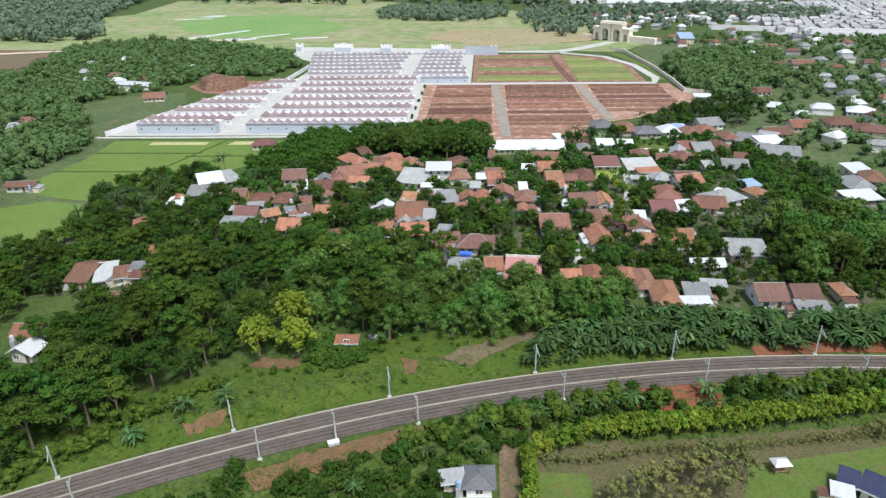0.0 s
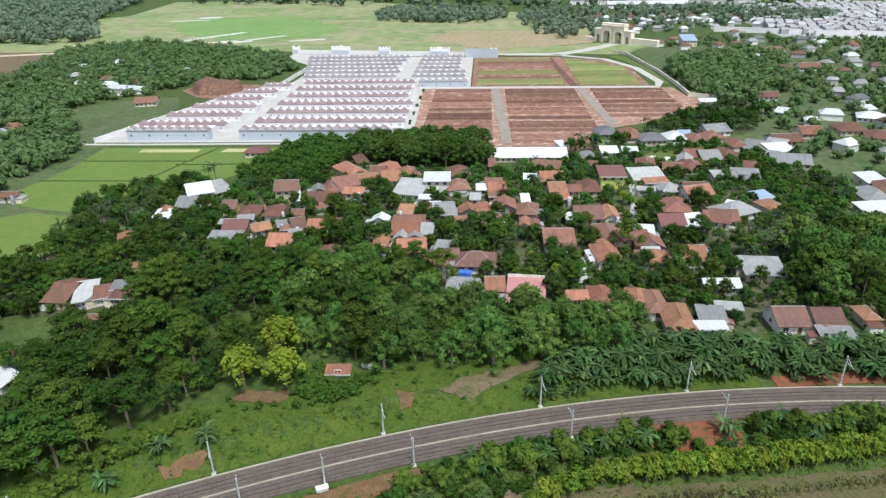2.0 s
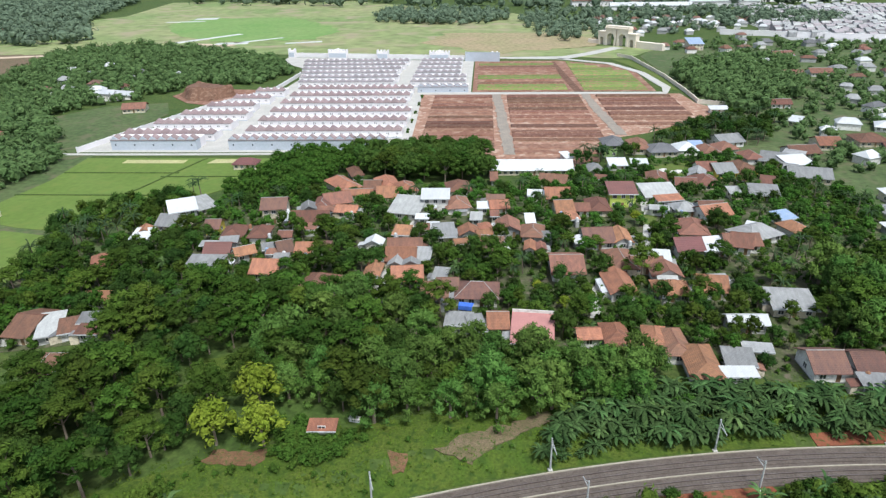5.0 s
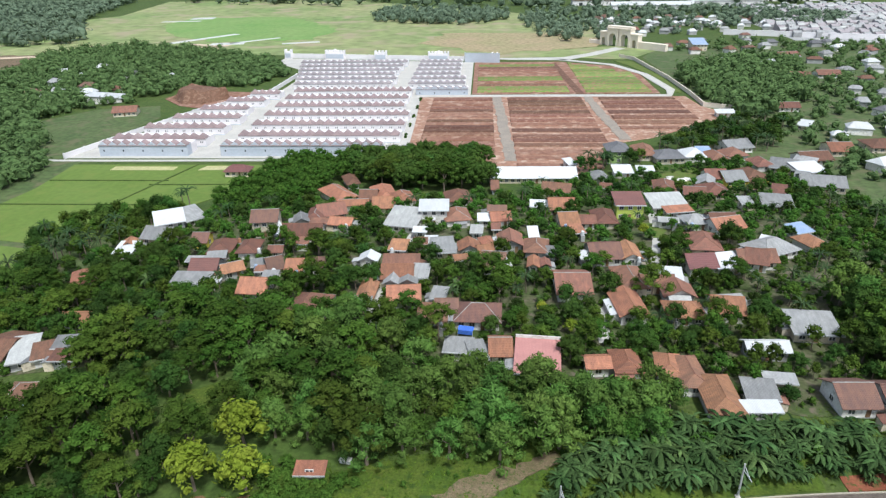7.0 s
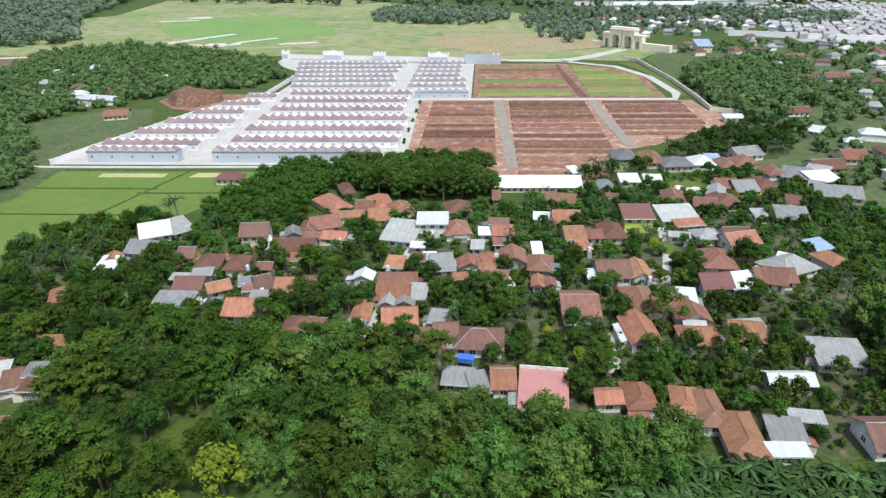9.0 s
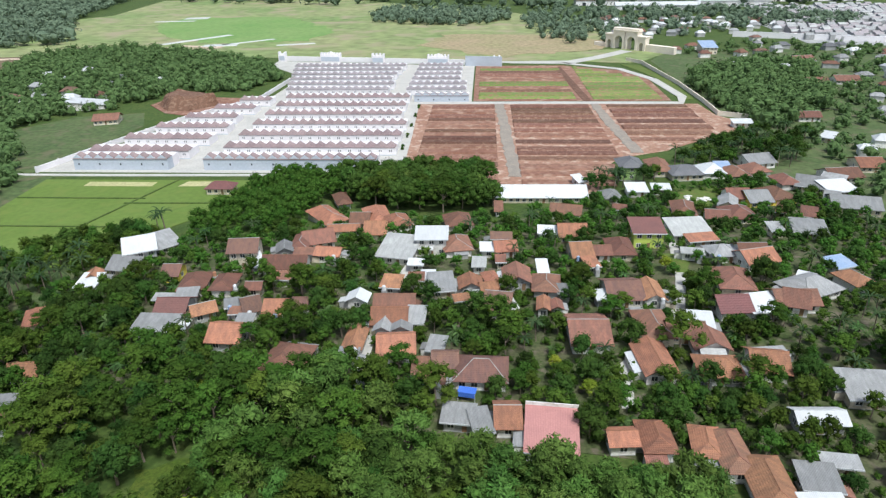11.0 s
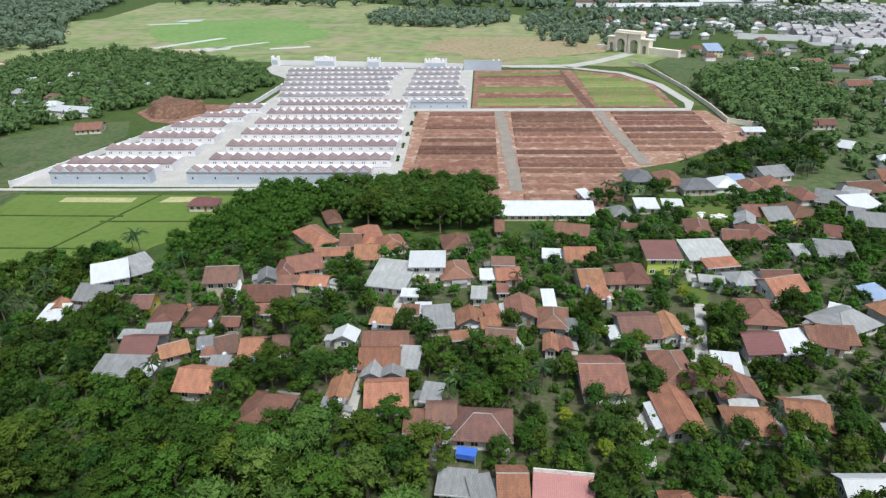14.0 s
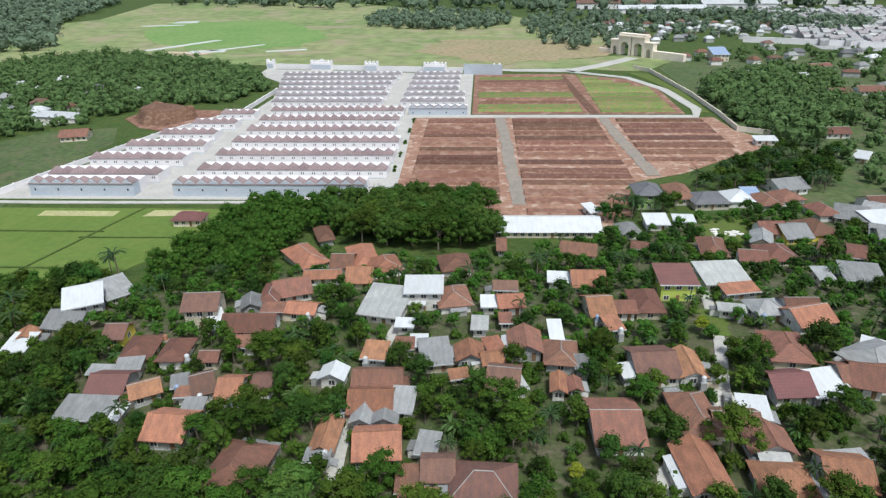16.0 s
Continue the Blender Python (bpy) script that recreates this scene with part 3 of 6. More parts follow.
line = thing("railway", pose(0, 0, 0), "double railway track on brown ballast", "railway")
ribbon("ballast_bed", -4.3, 3.9, 4.7, 5.25, BALLAST, line)
ribbon("path", 3.95, 4.25, 4.7, 5.40, TRACK_EDGE, line)
ribbon("cable_trough", -0.6, -0.35, 5.2, 5.42, TRACK_EDGE, line)
for centre in (1.8, -2.4):
    ribbon("ballast_shoulder", centre - 1.3, centre + 1.3, 5.2, 5.34, BALLAST, line)
    for side in (-0.55, 0.55):
        ribbon("rail", centre + side - 0.06, centre + side + 0.06, 5.36, 5.56, STEEL, line)
sleepers = []
for centre in (1.8, -2.4):
    pts = along(centre, step=0.7)
    for (ax, ay), (bx, by) in zip(pts, pts[1:]):
        sleepers.append((ax, ay, math.atan2(by - ay, bx - ax)))
sv, sf = [], []
for x, y, a in sleepers:
    c, s = math.cos(a), math.sin(a)
    k = len(sv)
    for z in (5.3, 5.38):
        for u, w in ((-0.12, -1.0), (0.12, -1.0), (0.12, 1.0), (-0.12, 1.0)):
            sv.append((x + u * c - w * s, y + u * s + w * c, z))
    sf += [(k + 4, k + 5, k + 6, k + 7), (k, k + 1, k + 5, k + 4), (k + 1, k + 2, k + 6, k + 5), (k + 2, k + 3, k + 7, k + 6), (k + 3, k, k + 4, k + 7)]
part("sleeper", mesh_of("sleeper", sv, sf, SLEEPER), line, "worn concrete sleepers in ballast")["kind"] = "stuff"


def mast(x, off, high, arm):
    slope = 0.3007 - 0.00345 * x
    n = 1 / math.hypot(1, slope)
    px, py = x - slope * n * off, rail_y(x) + n * off
    t = thing("catenary_mast", pose(px, py, 5.1, rz=math.degrees(math.atan(slope))), "pale concrete mast with a steel arm beside the railway", "mast", "railway masts")
    bm = bmesh.new()
    bmesh.ops.create_cone(bm, cap_ends=True, segments=8, radius1=0.2, radius2=0.13, depth=high, matrix=pose(0, 0, high / 2))
    part("pole", bm_mesh("pole", bm, GALV), t)
    part("footing", boxes("footing", [(-0.4, 0.4, -0.4, 0.4, -0.5, 0.25)], CONCRETE, 0.05), t)
    way = -1 if off > 0 else 1
    part("arm", boxes("arm", [(-0.06, 0.06, min(0, way * arm), max(0, way * arm), high - 1.4, high - 1.28)], GALV), t)
    bm = bmesh.new()
    bmesh.ops.create_cone(bm, cap_ends=True, segments=6, radius1=0.05, radius2=0.05, depth=arm * 1.1, matrix=pose(0, way * arm / 2, high - 0.9, rx=90 - way * 24))
    part("brace", bm_mesh("brace", bm, GALV), t)


for x in (-70, -43.5, -15.4, 14.3, 44, 75.2, 106):
    mast(x, 4.9, 7.2, 2.6)
for x in (-67, -40, -27, -12, 17, 47, 80, 108):
    mast(x, -4.9, 6.4, 2.4)


# ---- houses ----
ROOFS = {"o": (TILE_O, "orange clay tile"), "r": (TILE_R, "red-brown clay tile"), "d": (TILE_D, "dark brown tile"), "m": (TILE_M, "maroon sheet"),
         "g": (SHEET_G, "grey fibre-cement sheet"), "w": (SHEET_W, "white metal sheet"), "p": (SHEET_P, "pink metal sheet"), "b": (SHEET_B, "blue sheet"), "k": (SHEET_K, "dark grey tile"),
         "v": (SOLAR, "dark solar-panel"), "c": (SLAB, "weathered concrete slab")}
SHAPES = {"p": "gabled", "h": "hipped", "g": "front-gabled", "s": "low sloping"}
WINDOW = boxes("window", [(-0.6, 0.6, -0.05, 0.06, 0, 1.1)], DARK_GLASS)
FRAME = boxes("window_frame", [(-0.72, 0.72, -0.09, 0.02, -0.12, 0), (-0.72, 0.72, -0.09, 0.02, 1.1, 1.2), (-0.72, -0.6, -0.09, 0.02, 0, 1.1), (0.6, 0.72, -0.09, 0.02, 0, 1.1), (-0.04, 0.04, -0.09, 0.02, 0, 1.1)], PLASTER)
DOOR = boxes("door", [(-0.45, 0.45, -0.06, 0.05, 0, 2.05)], WOOD)
pick = random.Random(11)


def solid_roof(name, top, faces, thick, material):
    """Roof planes with a thickness."""
    n = len(top)
    v = list(top) + [(x, y, z - thick) for x, y, z in top]
    edges = {}
    for f in faces:
        for a, b in zip(f, f[1:] + f[:1]):
            edges[(a, b)] = True
    side = [(a, a + n, b + n, b) for a, b in edges if (b, a) not in edges]
    return mesh_of(name, v, [tuple(f) for f in faces] + [tuple(i + n for i in f[::-1]) for f in faces] + side, material)


def cap_bar(name, a, b, size, material):
    a, b = Vector(a), Vector(b)
    bm = bmesh.new()
    bmesh.ops.create_cone(bm, cap_ends=True, segments=6, radius1=size, radius2=size, depth=(b - a).length, matrix=Matrix.Translation((a + b) / 2) @ (b - a).to_track_quat("Z", "Y").to_matrix().to_4x4())
    return bm_mesh(name, bm, material)


def house(x, y, w, d, rot, shape, colour, storeys=1, walls=None, high=2.7):
    """A village house: w along its front, d deep, turned by rot, with the roof of that shape and colour."""
    material, words = ROOFS[colour]
    w, d = w * 1.12 + 0.3, d * 1.08
    if shape == "h" and d > w:
        w, d, rot = d, w, rot + 90
    z0 = min(terrain(x + a, y + b) for a in (-w / 2, w / 2) for b in (-d / 2, d / 2))
    lift = terrain(x, y) - z0
    eave = lift + (high if storeys == 1 else 5.6)
    walls = walls or pick.choice((PLASTER, PLASTER, PLASTER, CREAM, SLAB))
    h = thing("house", pose(x, y, z0, rz=rot), f"{'two-storey' if storeys == 2 else 'small'} {'pale' if walls in (PLASTER, CREAM, SLAB) else 'painted'} village house with a {SHAPES[shape]} {words} roof", "house", "village houses")
    occupy(x, y, w, d, rot)
    cap = SLAB if colour in "ord" and pick.random() < 0.45 else material
    X, Y = w / 2 - 0.7, d / 2 - 0.8
    X, Y = max(X, 0.8), max(Y, 0.8)
    W, D = w / 2, d / 2
    t = 0.2
    outer = [(-X, X, -Y, -Y + t, -0.3, eave), (-X, X, Y - t, Y, -0.3, eave), (-X, -X + t, -Y + t, Y - t, -0.3, eave), (X - t, X, -Y + t, Y - t, -0.3, eave)]
    part("wall", boxes("wall", outer, walls), h)
    part("plinth", boxes("plinth", [(-X - 0.08, X + 0.08, -Y - 0.08, Y + 0.08, -0.3, lift + 0.25)], SLAB), h)
    if shape in "ph":
        rise = min(2.6, max(0.7, 0.26 * d))
        r = W - (D * 0.85 if shape == "h" else 0.0)
        if r < 0.4:
            r = 0.4
        top = [(-W, -D, eave), (W, -D, eave), (W, D, eave), (-W, D, eave), (-r, 0, eave + rise), (r, 0, eave + rise)]
        f = [[0, 1, 5, 4], [2, 3, 4, 5]] + ([[1, 2, 5], [3, 0, 4]] if shape == "h" else [])
        part("roof", solid_roof("roof", top, f, 0.16, material), h)
        part("ridge_cap", cap_bar("ridge_cap", (-r, 0, eave + rise + 0.02), (r, 0, eave + rise + 0.02), 0.09, cap), h)
        if shape == "h":
            for i, j in ((0, 4), (1, 5)):
                part("hip_cap", cap_bar("hip_cap", top[i], top[j], 0.075, cap), h)
        else:
            for s in (-1, 1):
                g = [(s * X, -Y, eave - 0.1), (s * X, Y, eave - 0.1), (s * X, 0, eave + rise - 0.25), (s * (X - t), -Y, eave - 0.1), (s * (X - t), Y, eave - 0.1), (s * (X - t), 0, eave + rise - 0.25)]
                part("gable", mesh_of("gable", g, [(0, 1, 2), (3, 5, 4), (0, 2, 5, 3), (1, 4, 5, 2)], walls), h)
    elif shape == "g":
        rise = max(0.7, 0.26 * w)
        top = [(-W, -D, eave), (W, -D, eave), (W, D, eave), (-W, D, eave), (0, -D, eave + rise), (0, D, eave + rise)]
        part("roof", solid_roof("roof", top, [[0, 4, 5, 3], [1, 2, 5, 4]], 0.16, material), h)
        part("ridge_cap", cap_bar("ridge_cap", top[4], top[5], 0.09, cap), h)
        for s in (-1, 1):
            g = [(-X, s * Y, eave - 0.1), (X, s * Y, eave - 0.1), (0, s * Y, eave + rise - 0.25), (-X, s * (Y - t), eave - 0.1), (X, s * (Y - t), eave - 0.1), (0, s * (Y - t), eave + rise - 0.25)]
            part("gable", mesh_of("gable", g, [(0, 1, 2), (3, 5, 4), (0, 2, 5, 3), (1, 4, 5, 2)], walls), h)
    else:
        rise = 0.14 * d
        top = [(-W, -D, eave), (W, -D, eave), (W, D, eave + rise), (-W, D, eave + rise)]
        part("roof", solid_roof("roof", top, [[0, 1, 2, 3]], 0.14, material), h)
        part("fascia", boxes("fascia", [(-W, W, -D - 0.06, -D, eave - 0.3, eave + 0.03)], SHEET_W if colour != "c" else SLAB), h)
        if colour == "p":
            part("parapet", boxes("parapet", [(-W, W, D, D + 0.2, eave - 0.2, eave + rise + 0.75)], PLASTER, 0.03), h, "white plastered parapet above the roof")
        g = [(X, -Y, eave - 0.1), (X, Y, eave - 0.1), (X, Y, eave + rise * 0.95 - 0.1), (-X, -Y, eave - 0.1), (-X, Y, eave - 0.1), (-X, Y, eave + rise * 0.95 - 0.1)]
        part("upper_wall", mesh_of("upper_wall", g, [(0, 1, 2), (3, 5, 4), (1, 4, 5, 2), (0, 2, 5, 3)], walls), h)
    if storeys == 1 and high > 2 and colour != "v" and y < 240:
        if pick.random() < 0.5:
            s, span = pick.choice((-1, 1)), pick.uniform(0.45, 0.8) * d
            out, y0 = pick.uniform(1.8, 3.0), pick.uniform(-0.2, 0.2) * d
            low = [(s * (X + out), y0 - span / 2, lift + 2.0), (s * (X + out), y0 + span / 2, lift + 2.0), (s * X, y0 + span / 2, lift + 2.5), (s * X, y0 - span / 2, lift + 2.5)]
            part("lean_to_roof", solid_roof("lean_to_roof", low if s > 0 else low[::-1], [[0, 1, 2, 3]], 0.08, pick.choice((SHEET_G, SHEET_G, SHEET_W, TILE_R))), h, "low lean-to roof against the wall")
            part("lean_to_wall", boxes("lean_to_wall", [(min(s * X, s * (X + out - 0.2)), max(s * X, s * (X + out - 0.2)), y0 - span / 2 + 0.2, y0 + span / 2 - 0.2, -0.3, lift + 1.95)], pick.choice((SLAB, PLASTER, CREAM))), h)
        if pick.random() < 0.22:
            bm = bmesh.new()
            bmesh.ops.create_cone(bm, cap_ends=True, segments=12, radius1=0.55, radius2=0.5, depth=1.2, matrix=pose(0, 0, 0.6))
            bmesh.ops.create_cone(bm, cap_ends=True, segments=12, radius1=0.5, radius2=0.2, depth=0.25, matrix=pose(0, 0, 1.32))
            tank = part("water_tank", bm_mesh("water_tank", bm, pick.choice((SHEET_W, TILE_O, SHEET_B))), h, "round plastic water tank on a stand", pose(pick.choice((-1, 1)) * (X - 0.8), -Y - 1.2, lift + 2.2))
            part("tank_stand", boxes("tank_stand", [(-0.6, 0.6, -0.6, 0.6, -2.5, 0)], SLAB), tank)
    for level in range(storeys):
        base = lift + level * 2.9
        n = max(1, int((2 * X) // 2.4))
        for i in range(n):
            u = -X + (i + 0.5) * 2 * X / n
            if level == 0 and i == n // 2 and n > 1:
                part("door", DOOR, h, at=pose(u, -Y, base + 0.25))
            else:
                win = part("window", WINDOW, h, at=pose(u, -Y, base + 1.05))
                part("window_frame", FRAME, win)
        if Y > 1.6:
            for s, turn in ((-1, -90),) if x > 0 else ((1, 90),):
                win = part("window", WINDOW, h, at=pose(s * X, 0, base + 1.05, rz=turn))
                part("window_frame", FRAME, win)
    return h


house(-104.3, 298.2, 10.0, 7.4, 1, "h", "m")
house(-103.9, 231.1, 8.5, 9.5, 28, "s", "w", 2)
house(-104.1, 224.8, 8.9, 9.5, -7, "p", "g")
house(-101.4, 241.4, 6.9, 10.3, 45, "s", "g")
house(-86.7, 216.3, 4.7, 7.3, 2, "p", "d", 1, YELLOW)
house(-111.8, 218.4, 5.2, 5.0, 15, "g", "o")
house(-111.0, 214.7, 5.4, 6.8, 2, "s", "w")
house(-67.6, 222.2, 7.6, 9.0, 6, "p", "d", 2, CREAM)
house(-63.2, 217.7, 3.2, 7.5, 29, "s", "w")
house(-54.4, 216.3, 11.1, 8.3, 2, "p", "r")
house(-53.5, 208.0, 5.2, 4.1, 2, "s", "r")
house(-76.9, 207.7, 6.5, 9.5, 6, "h", "r")
house(-67.9, 205.9, 5.5, 8.7, 2, "h", "r")
house(-58.9, 202.9, 3.9, 4.7, 2, "p", "r")
house(-52.6, 282.5, 4.9, 11.1, 22, "h", "r")
house(-53.1, 260.7, 7.8, 15.1, 39, "h", "o")
house(-40.7, 256.1, 5.9, 8.5, 1, "p", "r")
house(-35.9, 260.7, 7.3, 15.1, 19, "h", "o")
house(-28.5, 254.0, 7.8, 9.7, 22, "h", "o")
house(-44.0, 244.9, 9.1, 5.3, 6, "p", "o")
house(-33.7, 244.9, 6.5, 9.5, 1, "p", "o")
house(-50.1, 235.6, 8.5, 9.5, 22, "p", "r")
house(-54.1, 231.9, 4.9, 9.6, 2, "h", "r")
house(-57.8, 226.7, 4.3, 6.2, 16, "g", "g")
house(-51.1, 223.4, 5.2, 3.9, 2, "s", "r")
house(-43.9, 223.7, 6.8, 5.9, -7, "p", "o")
house(-24.2, 226.7, 9.6, 12.0, -11, "s", "c")
house(-15.2, 231.1, 8.5, 7.3, 2, "s", "w", 2)
house(-17.0, 228.2, 4.2, 3.5, -2, "s", "w")
house(-18.5, 217.1, 3.9, 3.3, -2, "s", "w")
house(-14.6, 209.6, 3.4, 4.1, 2, "s", "w")
house(-17.6, 208.4, 3.7, 4.0, 2, "s", "r")
house(-10.8, 205.2, 5.9, 8.2, 10, "s", "g")
house(-23.6, 205.4, 4.7, 5.8, -6, "s", "o")
house(-8.1, 231.3, 7.6, 9.9, 12, "h", "r")
house(20.8, 293.9, 31.3, 13.8, 1, "p", "w")
house(-8.6, 255.9, 8.0, 9.9, 11, "h", "r")
house(5.0, 273.0, 2.7, 8.4, 1, "p", "r")
house(28.2, 269.6, 9.7, 8.0, -13, "p", "r")
house(20.3, 244.4, 6.7, 4.9, -4, "s", "w")
house(26.9, 244.1, 8.0, 9.5, 1, "p", "o")
house(5.2, 238.0, 5.7, 4.3, -1, "s", "d")
house(1.3, 228.3, 4.3, 4.7, 2, "s", "w")
house(6.0, 229.2, 5.9, 6.9, 7, "p", "o")
house(4.6, 219.9, 2.6, 3.9, 2, "s", "r")
house(-1.3, 217.4, 3.4, 4.9, -2, "s", "c")
house(8.6, 210.2, 6.6, 8.6, 2, "g", "r")
house(15.6, 213.8, 2.7, 7.9, 2, "s", "w")
house(27.0, 227.2, 5.6, 10.1, 7, "p", "o")
house(32.7, 226.8, 5.3, 6.2, 2, "p", "r")
house(28.9, 218.3, 3.5, 5.4, 13, "s", "o")
house(38.9, 230.2, 6.6, 10.8, 2, "h", "r")
house(-3.4, 205.7, 5.6, 6.2, 6, "g", "o")
house(1.8, 208.9, 3.5, 6.4, 16, "h", "o")
house(1.2, 203.9, 4.3, 5.1, 13, "p", "o")
house(15.9, 206.3, 6.3, 9.0, -5, "h", "r")
house(19.9, 202.9, 2.9, 4.2, 2, "s", "g")
house(47.1, 272.9, 4.6, 4.3, -14, "s", "r")
house(47.0, 290.1, 6.2, 8.5, 9, "h", "g")
house(58.0, 297.9, 7.1, 7.5, 1, "s", "w")
house(67.5, 299.3, 6.4, 5.1, -3, "s", "w")
house(48.2, 239.6, 8.6, 9.0, 1, "s", "m", 2, LIME)
house(63.1, 248.3, 11.1, 10.3, 6, "s", "c")
house(64.2, 238.5, 8.3, 4.5, 12, "s", "o")
house(68.8, 273.0, 7.2, 12.7, -8, "h", "r")
house(77.2, 264.4, 7.1, 7.4, -8, "p", "r")
house(85.4, 267.9, 9.4, 10.7, 4, "h", "r")
house(86.8, 281.8, 6.0, 9.5, -19, "g", "g")
house(93.0, 291.3, 7.6, 9.6, 1, "p", "r")
house(98.7, 289.2, 8.1, 12.3, 7, "p", "g", 1, YELLOW)
house(107.7, 292.8, 9.5, 12.1, 15, "h", "r", 1, YELLOW)
house(102.8, 273.9, 4.1, 7.4, -27, "s", "r")
house(110.0, 270.4, 4.7, 7.6, -22, "s", "r")
house(101.5, 252.4, 9.1, 8.9, -11, "s", "g")
house(90.2, 249.9, 3.9, 6.0, 1, "s", "g")
house(66.3, 227.7, 7.0, 7.4, 8, "h", "g")
house(75.1, 229.4, 7.3, 7.0, 2, "p", "r")
house(74.2, 223.9, 8.9, 8.7, 17, "p", "o")
house(58.3, 226.9, 5.6, 3.2, -9, "s", "c")
house(63.9, 210.2, 7.9, 11.3, -5, "h", "r")
house(82.9, 212.2, 3.8, 3.1, -32, "s", "w")
house(-76.6, 194.6, 7.1, 8.8, 2, "p", "m")
house(-77.7, 186.5, 9.2, 6.2, -1, "s", "g")
house(-80.4, 199.7, 7.4, 3.0, 0, "s", "g")
house(-76.1, 200.7, 4.9, 4.7, 10, "s", "g")
house(-68.4, 192.2, 5.4, 5.8, 30, "p", "o")
house(-61.8, 194.0, 3.1, 3.9, 19, "s", "g")
house(-56.8, 193.3, 4.1, 8.0, 27, "p", "d")
house(-58.9, 190.3, 3.8, 3.0, 5, "s", "r")
house(-50.2, 192.0, 4.4, 7.9, 2, "p", "o")
house(-55.6, 185.3, 3.7, 5.0, 2, "s", "g")
house(-57.6, 180.7, 7.2, 8.7, -3, "p", "o")
house(-41.6, 170.5, 8.2, 11.3, -9, "h", "r")
house(-44.4, 194.1, 3.5, 6.1, 2, "p", "d")
house(-31.0, 197.3, 5.0, 4.7, -4, "g", "w")
house(-28.4, 178.8, 4.1, 8.2, -2, "g", "o")
house(-28.8, 173.4, 3.9, 3.0, -4, "s", "g")
house(-21.6, 195.8, 9.0, 7.4, 2, "p", "r")
house(-21.9, 189.0, 7.7, 8.3, 2, "p", "o")
house(-22.8, 185.1, 3.8, 6.1, -3, "g", "g")
house(-18.7, 183.5, 4.6, 3.0, 2, "g", "g")
house(-15.8, 188.9, 4.1, 6.5, -3, "s", "g")
house(-19.0, 177.3, 7.5, 8.7, 6, "p", "o")
house(-10.1, 177.1, 3.5, 5.2, -9, "s", "g")
house(-12.9, 168.6, 3.2, 5.5, 2, "s", "r")
house(-5.4, 197.8, 3.6, 3.1, 14, "s", "o")
house(3.7, 196.9, 5.9, 9.6, -7, "p", "d")
house(6.3, 195.3, 2.5, 4.7, 22, "s", "c")
house(14.4, 195.6, 2.9, 6.0, -5, "g", "o")
house(17.5, 195.2, 2.6, 4.2, 2, "g", "r")
house(23.3, 184.5, 8.1, 12.7, 2, "p", "r")
house(29.4, 200.2, 4.0, 4.2, 10, "s", "w")
house(34.3, 203.5, 8.1, 11.1, 6, "p", "d")
house(41.4, 202.9, 5.2, 9.2, 2, "g", "o")
house(38.4, 187.3, 6.8, 11.8, 4, "h", "r")
house(45.0, 185.8, 7.6, 6.7, -0, "p", "r")
house(48.9, 180.3, 7.1, 6.5, 0, "g", "r")
house(49.6, 189.1, 4.9, 5.9, -7, "s", "w")
house(58.8, 197.2, 7.2, 8.7, 6, "p", "m")
house(65.9, 197.1, 7.3, 7.1, 13, "s", "w")
house(75.1, 200.2, 5.5, 9.3, -17, "p", "r")
house(35.6, 173.3, 6.4, 11.2, 5, "g", "o")
house(48.0, 171.3, 8.0, 7.7, -1, "h", "o")
house(48.3, 175.2, 4.5, 3.5, -4, "s", "c")
house(58.4, 173.6, 6.8, 8.9, -6, "p", "o")
house(60.0, 176.6, 6.8, 3.0, 8, "s", "g")
house(-8.0, 171.7, 5.0, 6.7, 2, "p", "d")
house(-0.4, 168.6, 9.8, 8.8, -2, "h", "d")
house(-10.7, 164.8, 5.7, 3.8, -2, "s", "r")
house(61.1, 156.1, 8.2, 5.1, 2, "p", "w")
house(74.7, 165.2, 9.3, 8.3, -4, "s", "g")
house(12.2, 149.6, 8.4, 10.2, -5, "s", "p")
house(-4.5, 154.1, 5.6, 5.0, -5, "s", "g")
house(-0.4, 152.1, 3.4, 6.2, 14, "s", "g")
house(4.5, 154.4, 4.5, 7.8, 2, "p", "o")
house(24.4, 149.2, 4.8, 5.0, 5, "p", "o")
house(30.4, 149.6, 5.2, 8.2, 2, "h", "o")
house(38.8, 148.6, 4.6, 7.9, -8, "h", "o")
house(42.4, 146.5, 5.1, 10.4, 2, "h", "r")
house(46.1, 139.3, 6.1, 11.9, -1, "h", "o")
house(54.2, 140.6, 5.6, 5.6, -5, "s", "g")
house(52.6, 135.5, 6.2, 3.1, 2, "s", "w")
house(59.5, 144.6, 5.5, 3.0, -6, "s", "g")
house(-101.0, 171.6, 7.0, 5.4, 2, "p", "o")
house(-95.8, 159.1, 6.5, 4.6, 9, "s", "g")
house(-93.6, 153.2, 5.5, 4.1, 2, "s", "r")
house(70.9, 140.3, 6.7, 9.0, 2, "p", "d")
house(79.2, 140.3, 6.0, 8.3, 2, "p", "d")
house(78.7, 133.2, 6.7, 4.3, -3, "s", "g")
house(89.7, 142.4, 3.7, 6.2, 2, "h", "o")
house(-112.6, 159.5, 6.5, 13.1, -5, "p", "r")
house(-106.1, 157.0, 5.2, 9.5, 20, "s", "c")
house(-100.5, 156.0, 4.5, 6.3, 24, "s", "r")
house(-95.5, 138.9, 6.0, 9.1, 2, "h", "r")
house(-108.8, 126.5, 6.4, 6.7, 2, "p", "o")
house(-103.1, 116.8, 6.2, 5.2, -9, "g", "w")
house(-28.3, 117.6, 4.6, 3.0, 2, "s", "o", high=1.6)
house(1.4, 81.9, 5.0, 5.5, 2, "h", "k")
